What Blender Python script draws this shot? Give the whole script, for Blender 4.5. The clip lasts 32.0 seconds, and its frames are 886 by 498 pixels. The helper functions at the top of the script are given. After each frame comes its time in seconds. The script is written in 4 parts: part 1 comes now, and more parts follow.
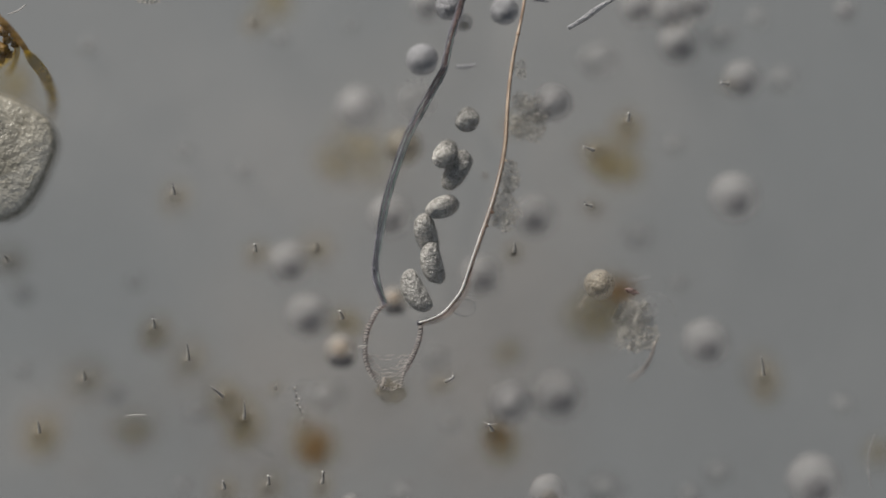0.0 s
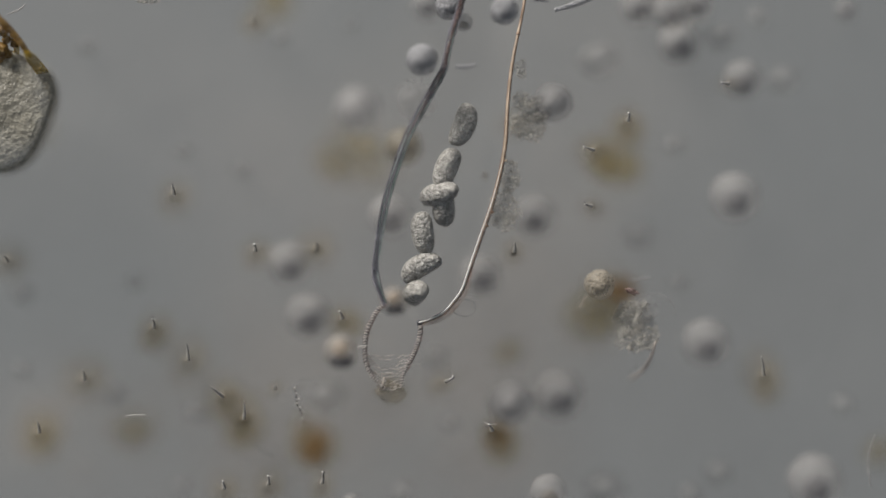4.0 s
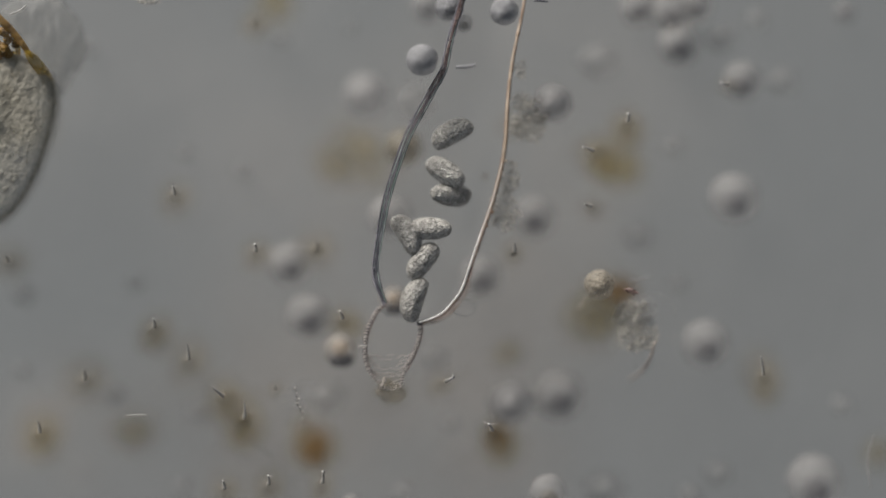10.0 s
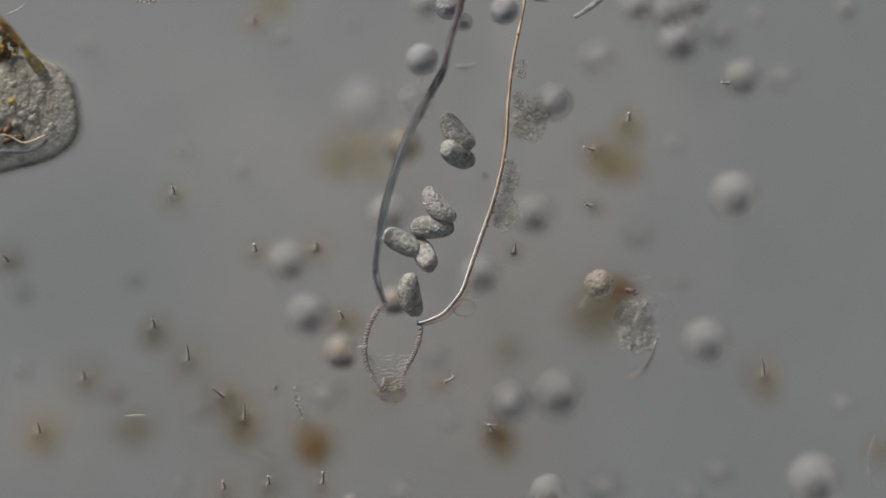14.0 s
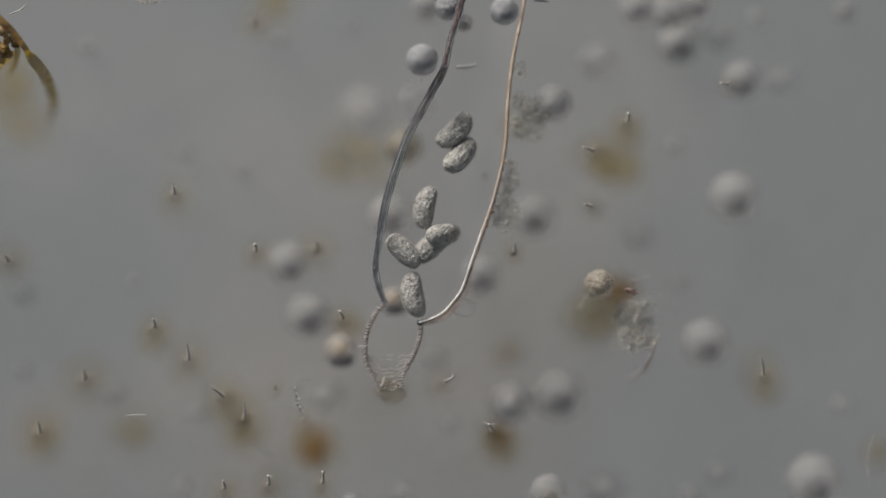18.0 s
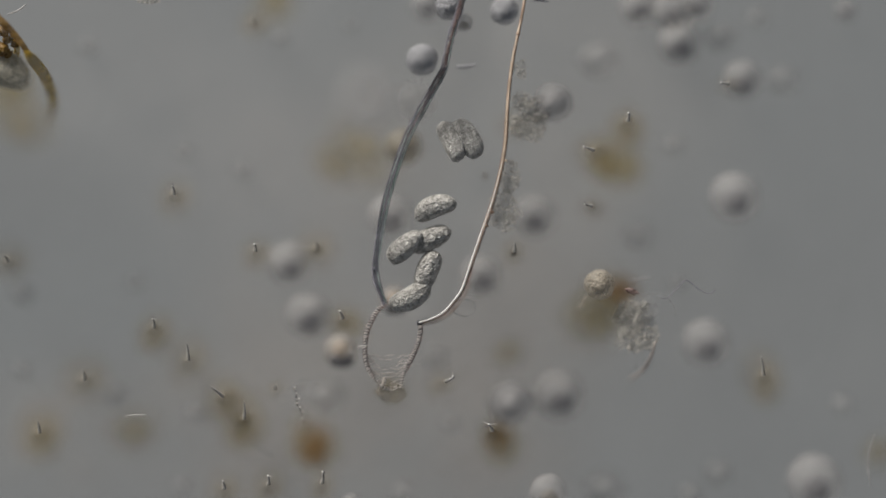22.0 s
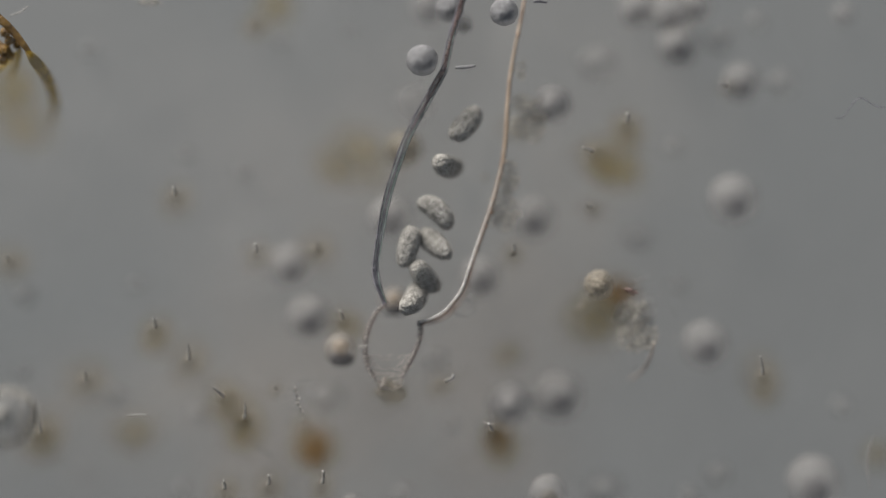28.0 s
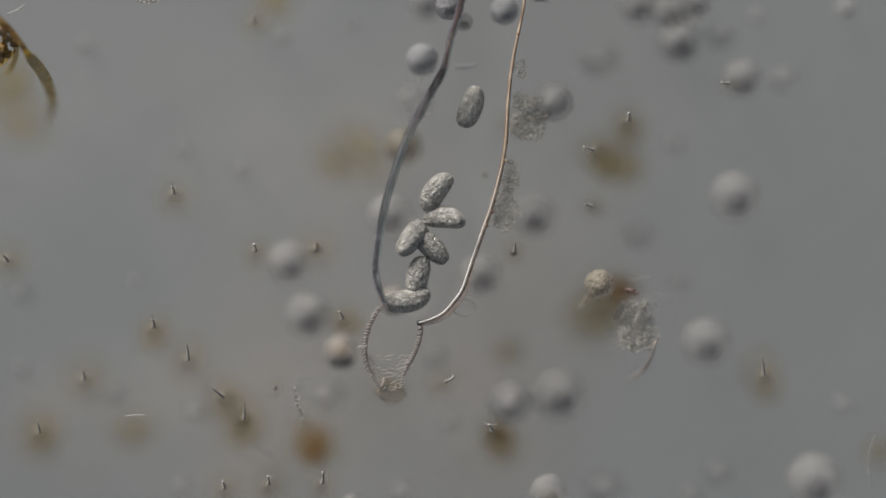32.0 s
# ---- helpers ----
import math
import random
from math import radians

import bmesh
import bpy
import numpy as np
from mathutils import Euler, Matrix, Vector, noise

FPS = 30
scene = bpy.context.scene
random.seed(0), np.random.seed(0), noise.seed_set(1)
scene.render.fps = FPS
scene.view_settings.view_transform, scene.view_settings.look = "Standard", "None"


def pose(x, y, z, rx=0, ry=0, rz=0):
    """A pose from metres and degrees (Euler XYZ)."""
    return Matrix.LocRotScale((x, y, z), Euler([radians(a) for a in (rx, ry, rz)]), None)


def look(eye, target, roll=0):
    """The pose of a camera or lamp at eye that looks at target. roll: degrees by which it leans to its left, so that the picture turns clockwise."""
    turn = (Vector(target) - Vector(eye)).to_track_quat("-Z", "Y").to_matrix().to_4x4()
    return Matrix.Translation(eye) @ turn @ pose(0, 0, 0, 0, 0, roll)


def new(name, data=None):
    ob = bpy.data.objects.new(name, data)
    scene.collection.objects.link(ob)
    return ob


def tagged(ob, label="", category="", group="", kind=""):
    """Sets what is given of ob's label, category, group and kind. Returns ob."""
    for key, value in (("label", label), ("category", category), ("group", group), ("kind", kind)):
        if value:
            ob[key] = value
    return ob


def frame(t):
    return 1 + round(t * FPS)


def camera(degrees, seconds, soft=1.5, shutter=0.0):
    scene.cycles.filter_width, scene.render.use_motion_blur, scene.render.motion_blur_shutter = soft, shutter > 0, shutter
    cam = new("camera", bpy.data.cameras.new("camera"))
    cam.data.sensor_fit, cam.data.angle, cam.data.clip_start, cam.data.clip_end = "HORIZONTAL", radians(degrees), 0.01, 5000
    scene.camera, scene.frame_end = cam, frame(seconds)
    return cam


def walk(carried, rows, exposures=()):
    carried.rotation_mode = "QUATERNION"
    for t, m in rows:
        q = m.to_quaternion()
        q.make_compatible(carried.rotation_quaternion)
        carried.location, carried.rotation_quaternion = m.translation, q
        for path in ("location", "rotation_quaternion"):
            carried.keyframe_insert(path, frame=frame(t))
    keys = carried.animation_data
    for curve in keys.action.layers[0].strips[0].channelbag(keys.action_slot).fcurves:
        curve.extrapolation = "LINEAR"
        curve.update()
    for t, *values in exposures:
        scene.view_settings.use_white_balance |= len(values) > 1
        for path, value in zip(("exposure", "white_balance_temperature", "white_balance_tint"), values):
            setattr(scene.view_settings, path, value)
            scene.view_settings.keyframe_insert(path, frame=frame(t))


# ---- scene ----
# A drop of pond water under a microscope, built ten thousand times its size: 1 m stands for 0.1 mm.
# The stage grid (u to the right, v down) has 490 divisions to the metre, with its origin at a corner of the field.
DIVISION = 3.2 / 1568
FOCUS = 0.35
LENS = 12.15

# ---- camera ----
cam = camera(15.0, 32.0, soft=1.5, shutter=0.5)
cam.data.dof.use_dof = True
cam.data.dof.focus_distance = LENS
cam.data.dof.aperture_fstop = 0.060
cam.data.dof.aperture_blades = 0


def eye(f):
    """The eyepiece, with the fine focus turned by f."""
    return pose(0, -0.30 * f, FOCUS + LENS + 0.045 * f, 1.41 * f)


FINE_FOCUS = ((0, 0.1), (0.5, 0.25), (2.5, 0.2), (3, 0.02), (3.5, -0.02), (5.5, -0.45), (6, -0.3), (7, -0.2), (7.5, -0.7), (7.8, -0.9),
              (8.1, 0.3), (8.5, 0.5), (10, 0.45), (12.5, 0.3), (13, 0.3), (13.4, -1), (13.6, -0.9), (14, -0.3), (14.5, -0.1), (16.5, 0.1),
              (17, 0.3), (18.5, 0.3), (19.5, 0.1), (24, 0.05), (24.5, 0.5), (25.5, 0.9), (27.5, 1), (28.1, 1), (28.4, -0.5), (29, -1),
              (30, -0.8), (31, -0.6), (32, -0.3))
walk(cam, [(t, eye(f)) for t, f in FINE_FOCUS], exposures=((0, 0.34), (32, 0.34)))

# ---- light: an even lit field and one broad oblique beam ----
world = bpy.data.worlds.new("lit_field")
scene.world = world
world.use_nodes = True
world.node_tree.nodes["Background"].inputs["Color"].default_value = (0.86, 0.97, 1.12, 1)
world.node_tree.nodes["Background"].inputs["Strength"].default_value = 0.125
beam = new("condenser_beam", bpy.data.lights.new("condenser_beam", "SUN"))
beam.data.energy = 4.9
beam.data.angle = radians(27)
beam.data.color = (1.0, 0.955, 0.895)
beam.matrix_world = look((-3.6, 5.7, 2.25), (0, 0, 0))


# ---- small tools ----
def plan(u, v, z=FOCUS):
    k = (FOCUS + LENS - z) / LENS * DIVISION
    return Vector(((u - 784) * k, (441 - v) * k, z))


def material(name, dark, light, grain=40.0, blotch=5.0, rough=0.5, cover=1.0, bump=0.3, bump_grain=60.0, bump_size=0.01, vary=0.0, thin=0.0, stripe=0.0, fade=False):
    """Two-scale mottled matter. cover: how much it hides of what lies behind it; thin: by how much that varies with the blotches; stripe: fine ridges along x;
    fade: it thins out towards the rim of a sheet of radius 1."""
    m = bpy.data.materials.new(name)
    m.use_nodes = True
    n, link = m.node_tree.nodes, m.node_tree.links.new
    shader, out = n["Principled BSDF"], n["Material Output"]
    shader.inputs["Roughness"].default_value = rough
    spot = n.new("ShaderNodeTexCoord")
    fine, broad, relief = (n.new("ShaderNodeTexNoise") for _ in range(3))
    for tex, scale, detail in ((fine, grain, 5), (broad, blotch, 3), (relief, bump_grain, 4)):
        tex.inputs["Scale"].default_value = scale
        tex.inputs["Detail"].default_value = detail
        link(spot.outputs["Object"], tex.inputs["Vector"])
    both = n.new("ShaderNodeMath")
    both.operation = "ADD"
    link(fine.outputs["Fac"], both.inputs[0])
    link(broad.outputs["Fac"], both.inputs[1])
    ramp = n.new("ShaderNodeMapRange")
    ramp.inputs["From Min"].default_value, ramp.inputs["From Max"].default_value = 0.72, 1.28
    link(both.outputs[0], ramp.inputs["Value"])
    mix = n.new("ShaderNodeMix")
    mix.data_type = "RGBA"
    mix.inputs["A"].default_value, mix.inputs["B"].default_value = (*dark, 1), (*light, 1)
    link(ramp.outputs["Result"], mix.inputs["Factor"])
    colour = mix.outputs["Result"]
    if vary:
        info, hue, spread = n.new("ShaderNodeObjectInfo"), n.new("ShaderNodeHueSaturation"), n.new("ShaderNodeMapRange")
        spread.inputs["To Min"].default_value, spread.inputs["To Max"].default_value = 1 - vary, 1 + vary
        link(info.outputs["Random"], spread.inputs["Value"])
        link(spread.outputs["Result"], hue.inputs["Value"])
        link(colour, hue.inputs["Color"])
        colour = hue.outputs["Color"]
    link(colour, shader.inputs["Base Color"])
    if bump:
        b = n.new("ShaderNodeBump")
        b.inputs["Strength"].default_value, b.inputs["Distance"].default_value = bump, bump_size
        height = relief.outputs["Fac"]
        if stripe:
            drawn = n.new("ShaderNodeMapping")
            drawn.inputs["Scale"].default_value = (0.16, 1, 1)
            link(spot.outputs["Object"], drawn.inputs["Vector"])
            link(drawn.outputs["Vector"], relief.inputs["Vector"])
            wave, add = n.new("ShaderNodeTexWave"), n.new("ShaderNodeMath")
            wave.bands_direction = "Y"
            wave.inputs["Scale"].default_value, wave.inputs["Distortion"].default_value = stripe, 2.0
            wave.inputs["Detail"].default_value = 2.0
            link(spot.outputs["Object"], wave.inputs["Vector"])
            add.operation = "MULTIPLY_ADD"
            add.inputs[1].default_value = 0.05
            link(wave.outputs["Fac"], add.inputs[0])
            link(height, add.inputs[2])
            height = add.outputs[0]
        link(height, b.inputs["Height"])
        link(b.outputs["Normal"], shader.inputs["Normal"])
    if cover < 1:
        clear, blend = n.new("ShaderNodeBsdfTransparent"), n.new("ShaderNodeMixShader")
        blend.inputs["Fac"].default_value = cover
        if thin:
            span = n.new("ShaderNodeMapRange")
            span.inputs["From Min"].default_value, span.inputs["From Max"].default_value = 0.35, 0.65
            span.inputs["To Min"].default_value, span.inputs["To Max"].default_value = max(cover - thin, 0), min(cover + thin, 1)
            link(broad.outputs["Fac"], span.inputs["Value"])
            link(span.outputs["Result"], blend.inputs["Fac"])
        if fade:
            far, fall, times = n.new("ShaderNodeVectorMath"), n.new("ShaderNodeMapRange"), n.new("ShaderNodeMath")
            far.operation, times.operation, fall.interpolation_type = "LENGTH", "MULTIPLY", "SMOOTHSTEP"
            fall.inputs["From Min"].default_value, fall.inputs["From Max"].default_value = 1.0, 0.0
            link(spot.outputs["Object"], far.inputs[0])
            link(far.outputs["Value"], fall.inputs["Value"])
            link(span.outputs["Result"], times.inputs[0])
            link(fall.outputs["Result"], times.inputs[1])
            link(times.outputs[0], blend.inputs["Fac"])
        link(clear.outputs[0], blend.inputs[1])
        link(shader.outputs[0], blend.inputs[2])
        link(blend.outputs[0], out.inputs["Surface"])
    return m


def part(name, bm, mat, parent=None, label=""):
    mesh = bpy.data.meshes.new(name)
    bm.to_mesh(mesh)
    bm.free()
    mesh.polygons.foreach_set("use_smooth", [True] * len(mesh.polygons))
    mesh.materials.append(mat)
    ob = new(name, mesh)
    ob.parent = parent
    return tagged(ob, label)


def thing(name, m, label, category, group=""):
    ob = new(name)
    ob.empty_display_size = 0.05
    ob.matrix_basis = m
    return tagged(ob, label, category, group)


def lump(bm, size, at=(0, 0, 0), rough=0.1, wave=3.0, detail=3, seed=0, turn=None):
    """An uneven rounded body added to bm; size: its three half axes."""
    made = bmesh.ops.create_icosphere(bm, subdivisions=detail, radius=1)["verts"]
    off = Vector((seed * 7.31, seed * 3.17, seed * 1.93))
    for v in made:
        d = v.co.normalized()
        k = 1 + rough * noise.noise(d * wave + off) + 0.4 * rough * noise.noise(d * wave * 2.7 + off)
        p = Vector((d.x * size[0], d.y * size[1], d.z * size[2])) * k
        v.co = (turn @ p if turn else p) + Vector(at)
    return made


def smooth_path(points, step=6):
    """A smooth line through the points (Catmull-Rom)."""
    p = [Vector(q) for q in points]
    p = [2 * p[0] - p[1], *p, 2 * p[-1] - p[-2]]
    line = []
    for a, b, c, d in zip(p, p[1:], p[2:], p[3:]):
        for i in range(step):
            t = i / step
            line.append(0.5 * (2 * b + (c - a) * t + (2 * a - 5 * b + 4 * c - d) * t * t + (3 * b - a - 3 * c + d) * t ** 3))
    return [*line, p[-2]]


def sweep(bm, line, radius, sides=8, flat=1.0):
    """A tube along the line; radius: a number, or a function of the way along (0 to 1)."""
    rings, count = [], len(line)
    for i, p in enumerate(line):
        way = (line[min(i + 1, count - 1)] - line[max(i - 1, 0)]).normalized()
        side = way.cross(Vector((0, 0, 1)))
        side = side.normalized() if side.length > 0.05 else way.cross(Vector((0, 1, 0))).normalized()
        up = side.cross(way)
        r = radius(i / (count - 1)) if callable(radius) else radius
        rings.append([bm.verts.new(p + side * r * math.cos(a) + up * r * flat * math.sin(a)) for a in (2 * math.pi * k / sides for k in range(sides))])
    for one, two in zip(rings, rings[1:]):
        for k in range(sides):
            bm.faces.new((one[k], one[(k + 1) % sides], two[(k + 1) % sides], two[k]))
    bm.faces.new(rings[0][::-1])
    bm.faces.new(rings[-1])


# ---- materials ----
FROST = material("frosted_diffuser", (0.212, 0.230, 0.238), (0.236, 0.242, 0.244), grain=2, blotch=0.6, rough=0.8, bump=0)
GLASS = material("filmed_glass", (0.25, 0.25, 0.25), (0.31, 0.30, 0.29), grain=9, blotch=1.2, rough=0.7, cover=0.07, thin=0.05, bump=0.5, bump_grain=4, bump_size=0.05)
# Two dark tones that paint the shaded lower side of the cysts.
CORE_SHADE = material("cyst_shade", (0.040, 0.036, 0.048), (0.085, 0.078, 0.095), grain=50, blotch=14, rough=0.7, cover=0.42, thin=0.08, bump=0.5)
LOW_SHADE = material("low_cyst_shade", (0.045, 0.045, 0.060), (0.085, 0.085, 0.108), grain=50, blotch=14, rough=0.7, cover=0.52, thin=0.2, bump=0.5)
GHOST = material("collapsed_shell", (0.27, 0.265, 0.26), (0.33, 0.325, 0.32), grain=20, blotch=6, rough=0.7, cover=0.21, thin=0.06, bump=0.6, bump_grain=25, bump_size=0.02)
PEACH = material("peach_highlight", (0.50, 0.37, 0.25), (0.66, 0.52, 0.37), grain=60, blotch=18, rough=0.5, cover=0.5, thin=0.2, bump=0.4)
STEM = material("bristle_stem", (0.18, 0.155, 0.115), (0.27, 0.24, 0.19), grain=40, blotch=12, rough=0.6, cover=0.13, bump=0.3)
CELL = material("granular_cell", (0.195, 0.187, 0.173), (0.62, 0.60, 0.56), grain=150, blotch=44, rough=0.22, cover=0.86, thin=0.06, bump=1.0, bump_grain=120, bump_size=0.0145, vary=0.08)
CELL_EDGE = material("cell_pellicle", (0.40, 0.39, 0.365), (0.58, 0.565, 0.53), grain=40, blotch=12, rough=0.3, cover=0.70, bump=0.3, bump_grain=60, bump_size=0.004)
CYST = material("cyst_wall", (0.305, 0.295, 0.289), (0.395, 0.383, 0.374), grain=60, blotch=11, rough=0.65, cover=0.335, bump=0.5, bump_grain=60, bump_size=0.010, vary=0.06)
CYST_PALE = material("pale_cyst_wall", (0.20, 0.20, 0.212), (0.42, 0.42, 0.435), grain=90, blotch=30, rough=0.4, cover=0.66, bump=0.9, bump_grain=80, bump_size=0.015)
CYST_TAN = material("tan_cyst_wall", (0.25, 0.215, 0.165), (0.44, 0.395, 0.325), grain=90, blotch=24, rough=0.5, cover=0.5, bump=0.9, bump_grain=75, bump_size=0.011)
FAINT = material("faint_remains", (0.25, 0.247, 0.243), (0.34, 0.335, 0.33), grain=20, blotch=6, rough=0.6, cover=0.32, thin=0.06, bump=0.6, bump_grain=25, bump_size=0.02)
RUST = material("rusty_floc", (0.125, 0.048, 0.003), (0.21, 0.115, 0.02), grain=5, blotch=1.8, rough=0.85, cover=0.96, thin=0.12, bump=0.1, bump_grain=5, bump_size=0.02, fade=True)
OLIVE = material("olive_floc", (0.175, 0.127, 0.022), (0.255, 0.203, 0.083), grain=5, blotch=1.8, rough=0.85, cover=0.74, thin=0.2, bump=0.1, bump_grain=5, bump_size=0.02, fade=True)
CREASE = material("creased_film", (0.33, 0.312, 0.275), (0.56, 0.533, 0.48), grain=70, blotch=18, rough=0.4, cover=0.46, thin=0.2, bump=0.9, bump_grain=95, bump_size=0.015)
OCHRE = material("ochre_floc", (0.185, 0.145, 0.058), (0.26, 0.218, 0.13), grain=5, blotch=1.8, rough=0.85, cover=0.70, thin=0.24, bump=0.1, bump_grain=5, bump_size=0.02, fade=True)
NEEDLE = material("bristle", (0.27, 0.26, 0.245), (0.60, 0.585, 0.565), grain=60, blotch=20, rough=0.35, cover=0.52, bump=0.4, bump_grain=80, bump_size=0.004)
ROD_PINK = material("tan_rod", (0.42, 0.355, 0.31), (0.60, 0.53, 0.47), grain=50, blotch=14, rough=0.5, cover=0.58, bump=0.5, bump_grain=60)
# Ochre stain, kept paler than the diffuser to paint the field's brighter centre.
GLOW_STAIN = material("ochre_stain_glow", (0.418, 0.355, 0.305), (0.468, 0.41, 0.36), grain=5, blotch=2.2, rough=0.85, cover=0.22, thin=0.14, bump=0, fade=True)
FLARE = material("flaring_stem", (0.25, 0.22, 0.165), (0.37, 0.335, 0.27), grain=40, blotch=12, rough=0.6, cover=0.19, bump=0.3)
STALK = material("bristle_base", (0.20, 0.15, 0.075), (0.26, 0.21, 0.125), grain=5, blotch=1.8, rough=0.8, cover=0.40, thin=0.14, bump=0.1, fade=True)
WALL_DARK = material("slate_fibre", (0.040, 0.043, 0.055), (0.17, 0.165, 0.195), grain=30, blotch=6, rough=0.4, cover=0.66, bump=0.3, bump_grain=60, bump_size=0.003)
WALL_OLIVE = material("olive_fibre", (0.17, 0.25, 0.225), (0.40, 0.47, 0.44), grain=30, blotch=6, rough=0.4, cover=0.62, bump=0.3, bump_grain=60, bump_size=0.003)
WALL_MAUVE = material("mauve_film", (0.17, 0.165, 0.20), (0.33, 0.31, 0.355), grain=30, blotch=6, rough=0.5, cover=0.26, thin=0.12, bump=0.4, bump_grain=50, bump_size=0.006)
WALL_PINK = material("salmon_fibre", (0.25, 0.135, 0.085), (0.48, 0.33, 0.24), grain=30, blotch=6, rough=0.4, cover=0.75, bump=0.3, bump_grain=60, bump_size=0.003)
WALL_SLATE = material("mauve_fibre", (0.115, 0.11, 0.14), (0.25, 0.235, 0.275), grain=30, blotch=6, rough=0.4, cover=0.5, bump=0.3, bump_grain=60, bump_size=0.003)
WALL_BRIGHT = material("white_fibre", (0.74, 0.72, 0.69), (0.88, 0.87, 0.84), grain=40, blotch=9, rough=0.3, cover=0.88, bump=0.4, bump_grain=70, bump_size=0.004)
NECK = material("neck_wall", (0.13, 0.115, 0.115), (0.24, 0.215, 0.21), grain=40, blotch=10, rough=0.5, cover=0.46, thin=0.1, bump=0.4, bump_grain=60, bump_size=0.006)
BLUSH = material("salmon_film", (0.36, 0.235, 0.18), (0.48, 0.34, 0.27), grain=40, blotch=12, rough=0.6, cover=0.30, thin=0.12, bump=0.7, bump_grain=70, bump_size=0.012)
CYST_WARM = material("warm_cyst_wall", (0.27, 0.245, 0.218), (0.385, 0.352, 0.315), grain=60, blotch=18, rough=0.55, cover=0.40, bump=0.7, bump_grain=70, bump_size=0.012)
CYST_OLIVE = material("olive_cyst_wall", (0.17, 0.145, 0.10), (0.275, 0.245, 0.19), grain=60, blotch=14, rough=0.5, cover=0.42, bump=0.5, bump_grain=60, bump_size=0.01)
BROWN = material("dark_brown_stem", (0.055, 0.030, 0.012), (0.15, 0.09, 0.035), grain=50, blotch=14, rough=0.5, cover=0.85, bump=0.6, bump_grain=60, bump_size=0.008)
WALL_RUST = material("rust_fibre", (0.11, 0.062, 0.055), (0.30, 0.21, 0.19), grain=60, blotch=16, rough=0.5, cover=0.62, bump=0.6, bump_grain=90, bump_size=0.006)
CYST_MIST = material("misty_cyst_wall", (0.285, 0.275, 0.272), (0.41, 0.40, 0.395), grain=60, blotch=14, rough=0.5, cover=0.40, bump=0.5, bump_grain=60, bump_size=0.01)
VESICLE = material("vesicle", (0.24, 0.23, 0.20), (0.38, 0.365, 0.32), grain=3, blotch=1, rough=0.4, cover=0.48, bump=0)
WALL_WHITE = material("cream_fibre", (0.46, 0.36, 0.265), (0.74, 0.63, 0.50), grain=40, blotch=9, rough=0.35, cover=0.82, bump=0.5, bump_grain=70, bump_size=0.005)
BEAD = material("ridged_wall", (0.30, 0.27, 0.25), (0.60, 0.555, 0.515), grain=60, blotch=15, rough=0.35, cover=0.80, bump=0.4)
MEMBRANE = material("sheath_membrane", (0.36, 0.34, 0.31), (0.46, 0.44, 0.41), grain=20, blotch=5, rough=0.5, cover=0.05, bump=0.2)
CRUMB = material("crumbly_remains", (0.34, 0.32, 0.285), (0.62, 0.59, 0.535), grain=80, blotch=15, rough=0.45, cover=0.50, thin=0.1, bump=0.8, bump_grain=80, bump_size=0.012)
AMBER = material("amber_filament", (0.27, 0.165, 0.008), (0.50, 0.345, 0.03), grain=24, blotch=9, rough=0.6, cover=0.56, bump=0.4, bump_grain=40)
PLUG = material("crumbly_plug", (0.17, 0.14, 0.092), (0.26, 0.225, 0.165), grain=50, blotch=14, rough=0.7, cover=0.25, thin=0.15, bump=0.6)
AMBER_DARK = material("dark_amber", (0.09, 0.036, 0.006), (0.36, 0.21, 0.035), grain=30, blotch=14, rough=0.5, cover=0.75, bump=0.9, bump_grain=60)
PELLICLE = material("clear_pellicle", (0.21, 0.205, 0.197), (0.35, 0.342, 0.328), grain=45, blotch=9, rough=0.36, cover=0.44, thin=0.06, bump=0.7, bump_grain=55, bump_size=0.014, stripe=30)
BELLY = material("thin_belly", (0.24, 0.235, 0.23), (0.32, 0.315, 0.30), grain=30, blotch=7, rough=0.5, cover=0.10, bump=0.3, bump_grain=30)
RIM = material("clear_rim", (0.33, 0.305, 0.265), (0.43, 0.405, 0.355), grain=30, blotch=8, rough=0.4, cover=0.45, thin=0.08, bump=0.3, bump_grain=30)
PELLICLE_FAINT = material("glassy_pellicle", (0.22, 0.205, 0.18), (0.34, 0.32, 0.285), grain=30, blotch=7, rough=0.4, cover=0.36, thin=0.08, bump=0.7, bump_grain=14, bump_size=0.03)
PELLICLE_TAN = material("tan_pellicle", (0.10, 0.075, 0.05), (0.36, 0.295, 0.215), grain=90, blotch=24, rough=0.35, cover=0.80, thin=0.08, bump=1.0, bump_grain=55, bump_size=0.022)
PELLICLE_DARK = material("crowded_pellicle", (0.195, 0.183, 0.147), (0.42, 0.395, 0.33), grain=70, blotch=16, rough=0.40, cover=0.68, thin=0.08, bump=0.9, bump_grain=46, bump_size=0.012)
VACUOLE = material("vacuole", (0.27, 0.255, 0.225), (0.42, 0.40, 0.355), grain=50, blotch=10, rough=0.4, cover=0.55, bump=0.4, bump_grain=50)
VEIL = material("hyaline_veil", (0.23, 0.23, 0.22), (0.32, 0.32, 0.31), grain=20, blotch=8, rough=0.45, cover=0.40, thin=0.08, bump=0.8, bump_grain=60, bump_size=0.02, stripe=10)
CILIA = material("cilia", (0.50, 0.50, 0.49), (0.64, 0.64, 0.62), grain=30, blotch=8, rough=0.5, cover=0.45, bump=0)

# ---- the slide ----
bm = bmesh.new()
bmesh.ops.create_grid(bm, x_segments=60, y_segments=60, size=60)
ground = part("ground", bm, FROST)
ground.location.z = -4.5
tagged(ground, "even grey frosted diffuser far below the slide", "diffuser", kind="structure")
bm = bmesh.new()
